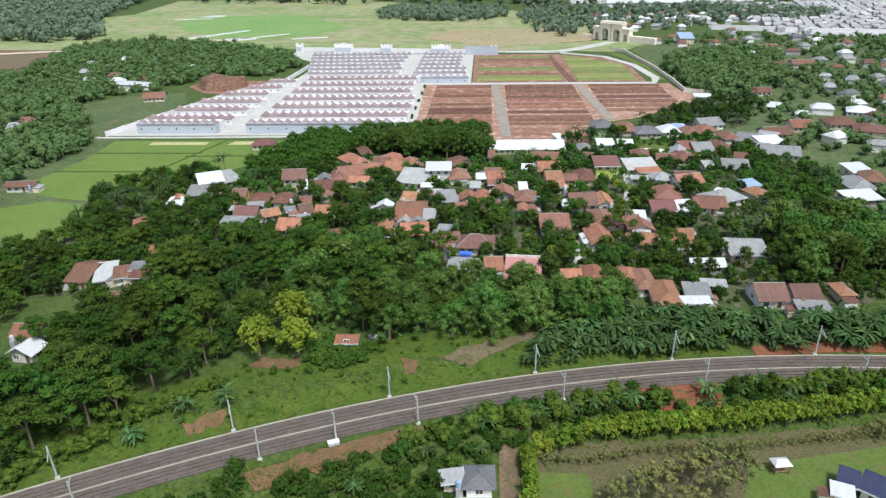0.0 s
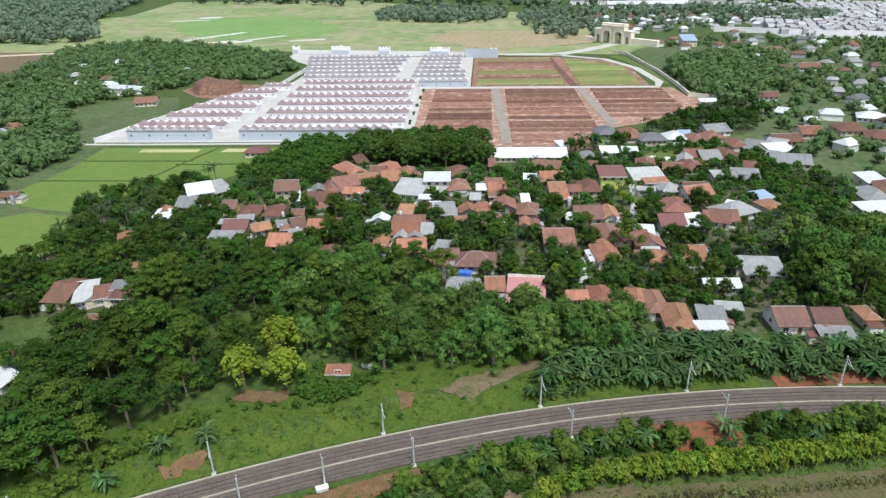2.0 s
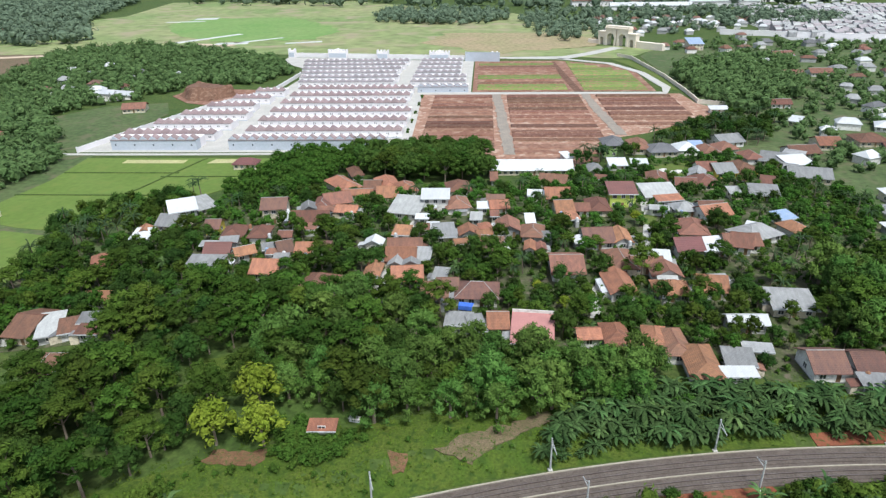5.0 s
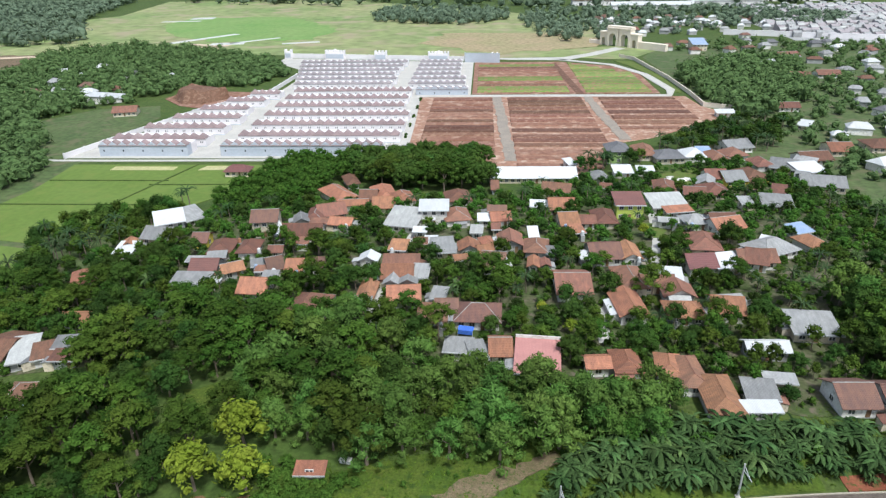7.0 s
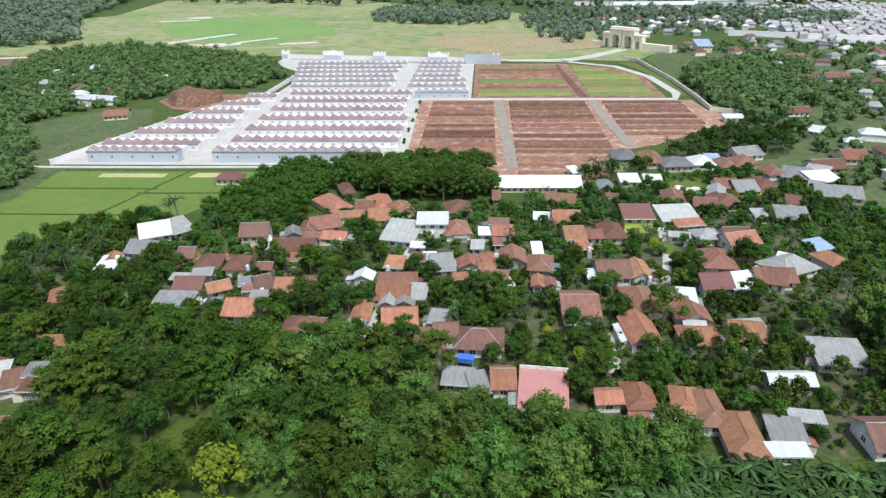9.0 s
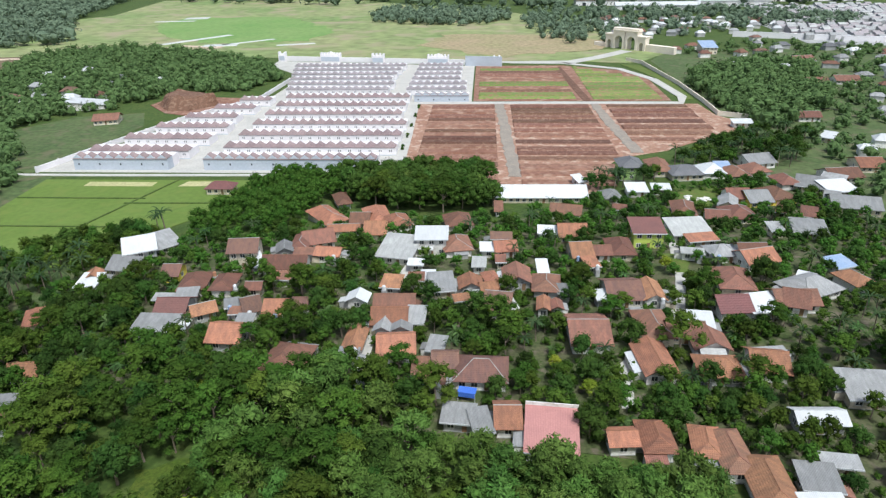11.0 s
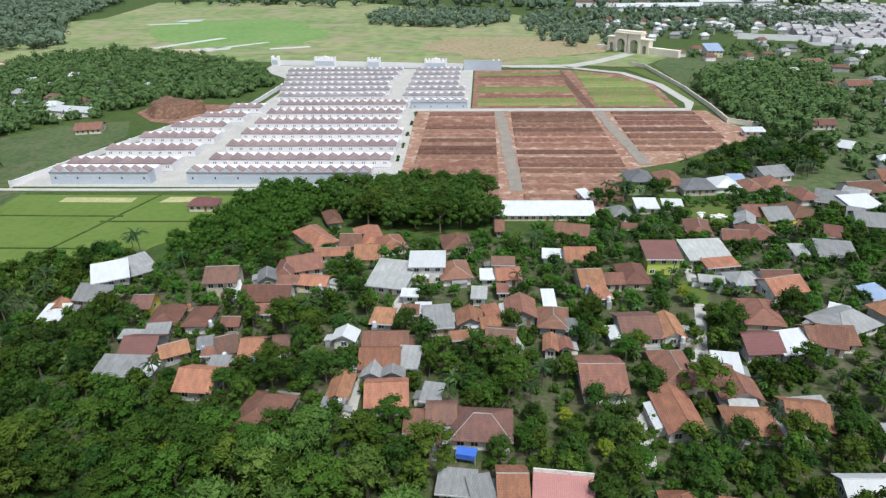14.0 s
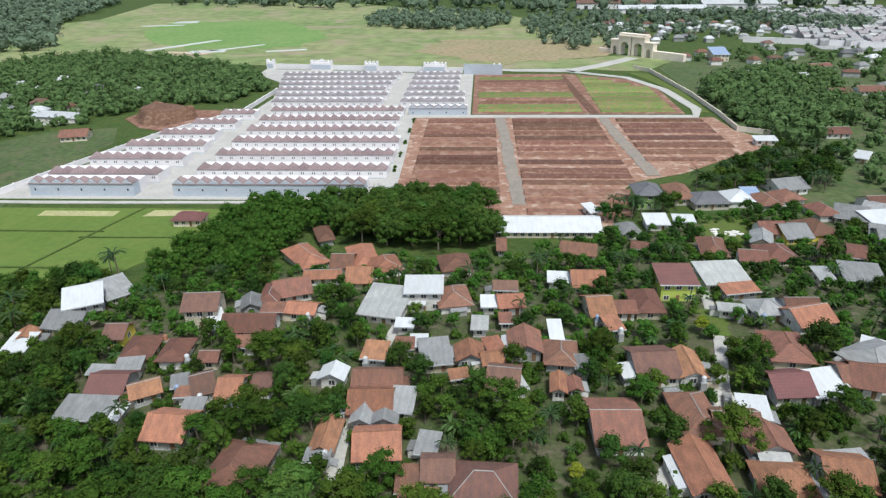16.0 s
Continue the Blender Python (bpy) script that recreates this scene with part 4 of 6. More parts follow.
house(-3.2, 81.8, 3.8, 3.0, 12, "s", "g")
house(64.5, 84.2, 2.8, 3.9, -30, "s", "v")
house(62.0, 81.1, 3.1, 3.0, -21, "s", "w")
house(68.2, 82.3, 4.1, 4.7, -39, "s", "v")
house(-186.0, 238.0, 11.0, 5.5, 4, "p", "r")
house(-114.7, 196.0, 5.4, 8.6, 26, "h", "o")
house(59.5, 320.2, 9.2, 12.0, 1, "h", "k", 2, GREEN)
house(72.8, 326.1, 8.4, 15.1, 1, "h", "r")
house(81.4, 319.7, 12.0, 12.0, 6, "h", "k")
house(92.9, 321.4, 8.8, 10.7, 1, "h", "w")
house(98.8, 323.5, 5.5, 9.1, 1, "s", "b")
house(101.7, 318.3, 7.2, 11.1, 10, "h", "r")
house(115.4, 335.1, 11.5, 12.4, 16, "p", "g")
house(110.6, 322.2, 9.1, 9.9, 15, "h", "r")
house(117.5, 308.6, 7.5, 10.5, 9, "h", "r")
house(125.6, 304.7, 9.6, 10.3, -24, "s", "g")
house(134.7, 307.2, 7.7, 10.7, -36, "s", "g")
house(126.8, 290.0, 4.9, 7.3, -26, "s", "g")
house(37.6, 308.0, 3.6, 7.0, 20, "s", "w")
house(-210.1, 408.1, 12.2, 11.7, 15, "p", "r")
house(170.3, 412.1, 10.8, 8.5, -0, "p", "r")
house(132.1, 399.0, 9.3, 5.9, -0, "s", "w")
house(163.0, 372.2, 5.5, 8.5, -36, "s", "w")
house(241.5, 590.8, 16.4, 12.8, 14, "p", "r")
house(215.0, 503.9, 11.7, 14.0, -1, "p", "r")
house(236.4, 510.3, 14.1, 11.4, -1, "p", "r")
house(186.2, 640.3, 11.5, 19.7, -3, "s", "b", 2)
house(-327.8, 542.1, 6.2, 8.2, 38, "s", "w")
house(-301.6, 522.9, 8.5, 7.8, -1, "s", "w")
house(-241.9, 444.1, 13.7, 20.4, 108, "s", "w")
house(-233.7, 521.9, 3.1, 9.0, -1, "h", "w")
house(81.3, 206.9, 11.5, 9.9, 28, "h", "g")
house(95.5, 221.2, 5.7, 5.7, 20, "s", "b")
house(94.9, 212.3, 6.0, 7.9, 21, "h", "o")
house(74.8, 200.7, 9.4, 8.1, 2, "p", "r")
house(131.4, 284.0, 14.5, 12.6, -13, "p", "g")
house(159.5, 330.7, 9.7, 12.5, -1, "p", "o")
house(181.8, 336.5, 13.3, 13.5, -1, "h", "r")
house(152.3, 259.3, 8.2, 8.8, 10, "s", "w")
house(152.9, 249.0, 7.9, 12.0, -19, "h", "r")
house(143.2, 240.8, 9.3, 13.9, 0, "h", "g")
house(136.6, 225.3, 11.5, 7.9, 9, "s", "w")
house(142.0, 316.5, 12.2, 11.3, 9, "p", "r")
house(189.1, 322.2, 12.4, 13.8, -20, "h", "r")
house(133.4, 300.3, 10.6, 9.7, 10, "s", "w")
house(204.0, 359.8, 12.4, 11.6, -25, "h", "w")

# ---- plants ----
ICO = bmesh.new()
bmesh.ops.create_icosphere(ICO, subdivisions=1, radius=1.0)
ICO_V = np.array([v.co[:] for v in ICO.verts])
ICO_F = [[v.index for v in f.verts] for f in ICO.faces]
ICO.free()


def crown_mesh(name, blobs, leaves, size, seed, material, droop=0.0, long=1.0, up=0.35, thin=False, flat=0.9):
    """A crown out of leaf-covered clumps (x, y, z, r): many small folded leaves over a dark inner mass."""
    g = np.random.default_rng(seed)
    V, F, k = [], [], 0
    for x, y, z, r in blobs:
        c = np.array((x, y, z))
        core = ICO_V * (r * 0.66, r * 0.66, r * 0.66 * flat) * (1 + g.uniform(-0.18, 0.18, (len(ICO_V), 1))) + c
        V.append(core)
        F += [tuple(i + k for i in f) for f in ICO_F]
        k += len(core)
        n = max(6, int(leaves * r * r))
        d = g.normal(size=(n, 3))
        d[:, 2] += up
        d /= np.linalg.norm(d, axis=1)[:, None]
        keep = d[:, 2] > -0.75
        d = d[keep]
        n = len(d)
        p = c + d * r * g.uniform(0.68, 1.2, (n, 1)) * (1, 1, flat)
        face = d + g.normal(scale=0.42, size=(n, 3))
        face[:, 2] += 0.4
        face /= np.linalg.norm(face, axis=1)[:, None]
        a = np.cross(face, g.normal(size=(n, 3)))
        a /= np.linalg.norm(a, axis=1)[:, None]
        if droop:
            a[:, 2] -= droop
            a /= np.linalg.norm(a, axis=1)[:, None]
        b = np.cross(face, a)
        b /= np.linalg.norm(b, axis=1)[:, None]
        s = size * g.uniform(0.6, 1.3, (n, 1))
        quad = np.stack([p - a * s * long, p + b * s * 0.5 + face * s * 0.1, p + a * s * long - face * s * 0.15, p - b * s * 0.5 + face * s * 0.1], 1)
        if thin:
            quad = quad[:, :3]
        c4 = quad.shape[1]
        V.append(quad.reshape(-1, 3))
        F += [tuple(range(k + c4 * i, k + c4 * i + c4)) for i in range(n)]
        k += c4 * n
    me = bpy.data.meshes.new(name)
    me.from_pydata(np.concatenate(V).tolist(), [], F)
    me.materials.append(material)
    return me


def trunk_mesh(name, high, r, limbs, seed):
    """A tapered trunk with limbs that reach into the crown."""
    g = random.Random(seed)
    bm = bmesh.new()
    bmesh.ops.create_cone(bm, cap_ends=True, segments=7, radius1=r, radius2=r * 0.55, depth=high + 0.5, matrix=pose(0, 0, high / 2 - 0.25))
    for i in range(limbs):
        a = 2 * math.pi * i / max(1, limbs) + g.uniform(-0.4, 0.4)
        base = Vector((0, 0, high * g.uniform(0.65, 0.98)))
        tip = base + Vector((math.cos(a), math.sin(a), g.uniform(0.8, 1.4))) * high * 0.33
        bmesh.ops.create_cone(bm, cap_ends=True, segments=5, radius1=r * 0.45, radius2=r * 0.15, depth=(tip - base).length, matrix=Matrix.Translation((base + tip) / 2) @ (tip - base).to_track_quat("Z", "Y").to_matrix().to_4x4())
    return bm_mesh(name, bm, BARK)


def lumpy(seed, n, spread, z0, z1, r0, r1, flat=1.0):
    """Clumps of a rounded crown."""
    g = random.Random(seed)
    out = [(0, 0, (z0 + z1) / 2, r1 * 1.15)]
    for i in range(n):
        a, q = i * 2.4 + g.uniform(-0.5, 0.5), math.sqrt((i + 0.5) / n)
        hgt = z1 - (z1 - z0) * (q ** 2) * g.uniform(0.5, 1.1) * flat
        out.append((math.cos(a) * spread * q * g.uniform(0.8, 1.15), math.sin(a) * spread * q * g.uniform(0.8, 1.15), hgt, g.uniform(r0, r1) * (1.1 - 0.3 * q)))
    return out


def fan_mesh(name, stems, material, seed):
    """Long arching leaves: (foot x, y, z, turn, rise, length, width) each as a folded, drooping blade of six segments."""
    V, F = [], []
    for x, y, z, a, rise, length, width in stems:
        k = len(V)
        for i in range(6):
            u = i / 5
            out_, up_ = length * u * (1 - 0.25 * u * (1 - rise)), length * (rise * u - (0.45 + 0.5 * rise) * u * u)
            w = width * (0.25 + 1.6 * u * (1 - u) + 0.35 * u) * (0.15 if i == 5 else 1)
            cx, cy, cz = x + math.cos(a) * out_, y + math.sin(a) * out_, z + up_
            V += [(cx - math.sin(a) * w, cy + math.cos(a) * w, cz - w * 0.35), (cx, cy, cz), (cx + math.sin(a) * w, cy - math.cos(a) * w, cz - w * 0.35)]
        for i in range(5):
            p = k + 3 * i
            F += [(p, p + 1, p + 4, p + 3), (p + 1, p + 2, p + 5, p + 4)]
    return mesh_of(name, V, F, material)


def tree_kind(name, label, category, crowns, trunks, group):
    made = []
    for crown, trunk in zip(crowns, trunks):
        t = thing(name, pose(0, 0, -200), label, category, group)
        part("trunk", trunk, t)
        part("crown", crown, t)
        made.append(t)
    return made


def banana_kind():
    made = []
    for s in range(3):
        g = random.Random(s + 40)
        t = thing("banana_plant", pose(0, 0, -200), "banana plant with broad arching leaves", "banana plant", "banana plants")
        stems, feet = [], [(g.uniform(-1, 1), g.uniform(-1, 1), g.uniform(1.8, 2.8)) for _ in range(3)]
        for fx, fy, fz in feet:
            for i in range(8):
                stems.append((fx, fy, fz, i * 0.8 + g.uniform(-0.3, 0.3), g.uniform(0.5, 1.3), g.uniform(2.0, 2.9), g.uniform(0.28, 0.40)))
        bm = bmesh.new()
        for fx, fy, fz in feet:
            bmesh.ops.create_cone(bm, cap_ends=True, segments=6, radius1=0.17, radius2=0.1, depth=fz + 0.4, matrix=pose(fx, fy, fz / 2 - 0.2))
        part("stem", bm_mesh("stem", bm, LEAF_BANANA), t)
        part("leaves", fan_mesh("leaves", stems, LEAF_BANANA, s), t)
        made.append(t)
    return made


def palm_kind():
    made = []
    for s in range(2):
        g = random.Random(s + 60)
        high = 5.5 + 1.5 * s
        t = thing("coconut_palm", pose(0, 0, -200), "coconut palm with a slim trunk and drooping fronds", "palm", "coconut palms")
        stems = [(0, 0, high, i * 0.37 * 2.4 + g.uniform(-0.2, 0.2), g.uniform(0.2, 1.5), g.uniform(3.0, 4.0), g.uniform(0.22, 0.3)) for i in range(20)]
        bm = bmesh.new()
        bmesh.ops.create_cone(bm, cap_ends=True, segments=7, radius1=0.22, radius2=0.13, depth=high + 0.5, matrix=pose(0, 0, high / 2 - 0.25))
        part("trunk", bm_mesh("trunk", bm, BARK), t)
        part("fronds", fan_mesh("fronds", stems, LEAF_PALM, s), t)
        made.append(t)
    return made


BROAD = tree_kind("broadleaf_tree", "broadleaf tree with a dark, uneven, lumpy crown", "tree",
                  [crown_mesh("crown", lumpy(s, 14, 3.2, 3.0, 7.4, 1.0, 1.8), 30, 0.29, s, LEAF_DARK) for s in (1, 2, 3, 4)], [trunk_mesh("trunk", 4.2, 0.26, 4, s) for s in (1, 2, 3, 4)], "dark broadleaf trees")
FRUIT = tree_kind("fruit_tree", "leafy green fruit tree between the houses", "tree",
                  [crown_mesh("crown", lumpy(s, 11, 2.4, 2.2, 5.6, 0.8, 1.4), 34, 0.27, s, LEAF_MID) for s in (11, 12, 13, 14)], [trunk_mesh("trunk", 3.0, 0.2, 4, s) for s in (11, 12, 13, 14)], "green fruit trees")
FEATHER = tree_kind("feathery_tree", "tall tree with layered, feathery light green foliage", "tree",
                    [crown_mesh("crown", lumpy(s, 20, 4.0, 4.2, 9.2, 1.0, 1.7, 1.2), 30, 0.28, s, LEAF_LIGHT, 0.1, 1.2, 0.9, flat=0.5) for s in (21, 22, 23)], [trunk_mesh("trunk", 6.0, 0.26, 5, s) for s in (21, 22, 23)], "feathery trees")
BAMBOO = tree_kind("bamboo_clump", "dense bamboo clump with drooping pale green plumes", "bamboo",
                   [crown_mesh("crown", lumpy(s, 22, 3.6, 1.2, 8.4, 0.8, 1.5), 38, 0.25, s, LEAF_BAMBOO, 0.6, 1.6, 0.6, flat=0.8) for s in (31, 32, 33)], [trunk_mesh("trunk", 5.0, 0.35, 4, s) for s in (31, 32, 33)], "bamboo clumps")
YELLOW_TREE = tree_kind("yellow_green_tree", "small round tree with bright yellow-green leaves", "tree",
                        [crown_mesh("crown", lumpy(s, 14, 2.9, 2.8, 6.6, 1.0, 1.5), 30, 0.36, s, LEAF_YELLOW) for s in (41, 42)], [trunk_mesh("trunk", 4.0, 0.24, 4, s) for s in (41, 42)], "yellow-green trees")
SHRUB = tree_kind("shrub", "low leafy green shrub on rough ground", "shrub",
                  [crown_mesh("crown", lumpy(s, 7, 1.4, 0.7, 2.0, 0.6, 1.0), 34, 0.30, s, LEAF_MID) for s in (51, 52, 53)], [trunk_mesh("trunk", 0.9, 0.1, 3, s) for s in (51, 52, 53)], "low shrubs")
HEDGE = tree_kind("hedge_bamboo", "bright yellow-green bamboo in a clipped hedge", "hedge",
                  [crown_mesh("crown", lumpy(s, 9, 1.3, 0.9, 3.4, 0.6, 0.9), 40, 0.30, s, LEAF_HEDGE, 0.3, 1.3, 0.6) for s in (61, 62)], [trunk_mesh("trunk", 1.5, 0.12, 4, s) for s in (61, 62)], "hedge bamboos")
OLIVE = tree_kind("thin_tree", "tree with sparse olive-yellow foliage", "tree",
                  [crown_mesh("crown", lumpy(s, 15, 3.2, 2.5, 6.2, 0.6, 1.0), 26, 0.30, s, LEAF_OLIVE, 0.2, 1.3) for s in (71, 72)], [trunk_mesh("trunk", 3.8, 0.2, 6, s) for s in (71, 72)], "thin olive trees")
MANGO = tree_kind("mango_tree", "round mango tree with dense dark glossy leaves", "tree",
                  [crown_mesh("crown", lumpy(s, 14, 2.8, 2.0, 6.2, 0.9, 1.5), 34, 0.26, s, LEAF_GLOSSY) for s in (81, 82, 83)], [trunk_mesh("trunk", 3.4, 0.24, 4, s) for s in (81, 82, 83)], "dark mango trees")
GARDEN = tree_kind("garden_tree", "slender garden tree with bright green leaves", "tree",
                   [crown_mesh("crown", lumpy(s, 11, 1.9, 2.0, 6.4, 0.8, 1.2), 30, 0.34, s, LEAF_LIGHT) for s in (91, 92, 93)], [trunk_mesh("trunk", 3.8, 0.18, 4, s) for s in (91, 92, 93)], "slender garden trees")
BANANA, PALM = banana_kind(), palm_kind()
used = set()
place = random.Random(21)


def plant(kind, x, y, size=1.0, high=1.0):
    src = place.choice(kind)
    z = terrain(x, y) - 0.1
    m = pose(x, y, z, place.uniform(-3, 3), place.uniform(-3, 3), place.uniform(0, 360))
    if src.name not in used:
        used.add(src.name)
        src.matrix_basis = m
        t = src
    else:
        t = copy_thing(src, m)
    t.scale = (size, size, size * high)
    return t


def scatter(pts, step, kinds, margin, lo=0.8, hi=1.2, high=1.0, skip=0.0):
    """Plants in an outline, on a loose net, clear of the houses. kinds: plants, the likelier the more often named."""
    xs, ys = [p[0] for p in pts], [p[1] for p in pts]
    n = 0
    for y in np.arange(min(ys), max(ys), step):
        for x in np.arange(min(xs), max(xs), step):
            px, py = x + place.uniform(-0.45, 0.45) * step, y + place.uniform(-0.45, 0.45) * step
            s = place.uniform(lo, hi)
            kind = place.choice(kinds)
            if place.random() < skip or not inside(px, py, pts) or not is_free(px, py, margin * s):
                continue
            plant(kind, px, py, s, high)
            n += 1
    return n


def far_wood(name, pts, step, r, label, density=1.0, material=None):
    """Distant woods as one mesh of many small leafy clumps."""
    g = np.random.default_rng(len(pts) * 7 + int(step * 10))
    blobs = []
    xs, ys = [p[0] for p in pts], [p[1] for p in pts]
    for y in np.arange(min(ys), max(ys), step):
        for x in np.arange(min(xs), max(xs), step):
            px, py = x + g.uniform(-0.5, 0.5) * step, y + g.uniform(-0.5, 0.5) * step
            if g.uniform() > density or not inside(px, py, pts) or not is_free(px, py, r * 0.6):
                continue
            s = r * g.uniform(0.7, 1.35)
            z = terrain(px, py)
            blobs.append((px, py, z + s * 0.7, s))
            for _ in range(2):
                blobs.append((px + g.uniform(-1, 1) * s * 0.8, py + g.uniform(-1, 1) * s * 0.8, z + s * g.uniform(0.5, 1.4), s * 0.65))
    me = crown_mesh(name, blobs, 24 / (r * r), 0.33 * r, 77, material or LEAF_HAZY, thin=True)
    return tagged(new(name, me), label, "woods", kind="stuff")



def thicket(name, pts, step, crowns, label, lo=0.7, hi=1.1, margin=1.0, skip=0.0, category="shrubs", seed=9):
    """Plants past counting, joined into one mesh."""
    g = random.Random(seed)
    base = [(np.array([v.co[:] for v in me.vertices]), [tuple(p.vertices) for p in me.polygons]) for me in crowns]
    V, F, k = [], [], 0
    xs, ys = [p[0] for p in pts], [p[1] for p in pts]
    for y in np.arange(min(ys), max(ys), step):
        for x in np.arange(min(xs), max(xs), step):
            px, py, s = x + g.uniform(-0.5, 0.5) * step, y + g.uniform(-0.5, 0.5) * step, g.uniform(lo, hi)
            if g.random() < skip or not inside(px, py, pts) or not is_free(px, py, margin * s):
                continue
            v, f = g.choice(base)
            m = np.array(pose(0, 0, 0, 0, 0, g.uniform(0, 360)).to_3x3()) * s
            V.append(v @ m.T + np.array((px, py, terrain(px, py) - 0.1)))
            F += [tuple(i + k for i in q) for q in f]
            k += len(v)
    me = bpy.data.meshes.new(name)
    me.from_pydata(np.concatenate(V).tolist(), [], F)
    me.materials.append(crowns[0].materials[0])
    return tagged(new(name, me), label, category, kind="stuff")


def crowns_of(kind):
    return [c.data for t in kind for c in t.children if c.name.startswith("crown")]


FRUIT_THIN = [crown_mesh("crown", lumpy(s, 11, 2.4, 2.0, 5.6, 0.9, 1.4), 18, 0.36, s, LEAF_MID, thin=True) for s in (15, 16, 17)]
MANGO_THIN = [crown_mesh("crown", lumpy(s, 12, 2.7, 2.0, 6.0, 0.9, 1.5), 18, 0.36, s, LEAF_GLOSSY, thin=True) for s in (84, 85)]
BROAD_THIN = [crown_mesh("crown", lumpy(s, 14, 3.2, 2.6, 7.4, 1.0, 1.8), 16, 0.40, s, LEAF_DARK, thin=True) for s in (5, 6, 7)]
SHRUB_THIN = [crown_mesh("crown", lumpy(s, 5, 1.1, 0.6, 2.0, 0.6, 1.0), 16, 0.34, s, LEAF_MID, thin=True) for s in (54, 55, 56)]
KNOLL_THIN = [crown_mesh("crown", lumpy(s, 14, 3.2, 2.6, 7.4, 1.0, 1.8), 18, 0.36, s, LEAF_LIGHT, thin=True) for s in (8, 9)]
# ---- the wooded bank above the railway ----
for x0, y0, x1, y1 in ((-25, 158, -26, 178), (-26, 178, -25, 200), (-25, 200, -20, 224), (28, 160, 30, 174), (30, 174, 47, 196), (47, 196, 52, 214), (52, 214, 60, 260)):
    occupy((x0 + x1) / 2, (y0 + y1) / 2, math.hypot(x1 - x0, y1 - y0), 1.0, math.degrees(math.atan2(y1 - y0, x1 - x0)))
counts = []
occupy(80, 294, 14, 13)
occupy(54.5, 225, 6, 13, -15)
occupy(-53.5, 134, 9, 12)
occupy(-47.5, 146, 4, 12, -15)
occupy(-42.5, 110.5, 11, 5)
occupy(-3.1, 160.5, 6, 6)
occupy(-2, 156.5, 7, 2.5)
occupy(-103, 111, 12, 14)
for x, y, s in ((-47, 113.5, 1.32), (-42, 124, 1.4), (-38.2, 113.5, 1.25)):
    plant(YELLOW_TREE, x, y, s)
    occupy(x, y, 4, 4)
plant(BROAD, -56, 112, 0.8, 0.7)
counts.append(scatter([(-160, 42), (-128, 50), (-98, 65), (-83, 76), (-73, 87), (-61, 98), (-51, 109), (-38, 132), (-44, 160), (-84, 160), (-90, 146), (-94, 130), (-120, 108), (-160, 100)], 5.2, [FEATHER, FEATHER, FEATHER, BROAD, MANGO], 1.4, 0.6, 1.3))
counts.append(scatter([(-46, 129), (-34, 120.5), (-20, 119.5), (-14, 134), (-14, 150), (-20, 164), (-52, 166), (-50, 140)], 5.0, [BAMBOO, BAMBOO, BAMBOO, FEATHER, BROAD], 1.4, 0.7, 1.3))
counts.append(scatter([(-22, 120.5), (-6, 119), (6, 121.5), (17, 124.5), (36, 127), (40, 136), (20, 140), (4, 140), (-14, 150)], 4.2, [BAMBOO, BAMBOO, BAMBOO, FRUIT], 1.2, 0.75, 1.25))
counts.append(scatter([*along(6.4, 14, 96), (96, 134), (70, 132), (46, 132), (34, 131), (22, 125), (13, 121)], 4.5, [BANANA, BANANA, BANANA, BANANA, SHRUB], 0.5, 0.8, 1.3))
thicket("banana_grove", [*along(6.4, 14, 96), (96, 134), (70, 132), (46, 132), (34, 131), (22, 125), (13, 121)], 2.3, [c.data for t in BANANA for c in t.children if c.name.startswith("leaves")], "dense grove of banana plants beside the railway", 0.45, 1.15, 0.4, category="banana plants", seed=35)
thicket("shrubs", [(-40, 120), (-24, 121), (-18, 115), (-30, 109), (-40, 112)], 2.0, crowns_of(SHRUB), "low shrubs and vegetables round a hut", 0.6, 1.1)
for x, y, size in ((11.8, 183, 0.75), (41.3, 165.6, 0.8), (53.4, 172.6, 0.7), (-68.9, 183.6, 0.7), (23.3, 193.6, 0.65), (68.4, 189.4, 0.7), (69.6, 183.5, 0.75), (49.4, 229.7, 0.7), (8.5, 224.2, 0.7), (-51.8, 172, 0.6), (-6.6, 176, 0.6), (9, 178, 0.6), (26, 176, 0.65)):
    plant(PALM, x, y, size)
    occupy(x, y, 3.0, 3.0)
for x, y, size in ((20.9, 163.6, 0.55), (49.1, 219.1, 0.6), (0.1, 190.8, 0.6), (-54.8, 158.1, 0.8), (15, 172, 0.5)):
    plant(YELLOW_TREE, x, y, size)
    occupy(x, y, 3.0, 3.0)
village = [(-130, 150), (-86, 152), (-50, 164), (-14, 152), (34, 146), (58, 138), (66, 150), (72, 212), (-122, 212)]
back = [(-122, 212), (132, 212), (140, 240), (140, 300), (100, 314), (50, 296), (6, 264), (-52, 264), (-62, 248), (-100, 248), (-116, 226)]
counts.append(scatter(village, 4.0, [BROAD, FRUIT, FRUIT, MANGO, MANGO, GARDEN, GARDEN, BANANA, FRUIT, FEATHER], 1.35, 0.5, 1.12, skip=0.06))
counts.append(scatter([(82, 150), (112, 150), (118, 188), (86, 184)], 6.0, [BAMBOO, BAMBOO, FEATHER], 2.0, 1.0, 1.5))
east = [(58, 138), (98, 138), (120, 165), (132, 212), (72, 212), (66, 150)]
counts.append(scatter(east, 5.2, [FRUIT, MANGO, GARDEN, BANANA, BANANA, FEATHER, PALM], 1.5, 0.45, 0.95, skip=0.1))
thicket("garden_shrubs", east, 3.2, SHRUB_THIN, "shrubs and weeds between the houses", 0.5, 1.2, 0.3, 0.2, seed=36)
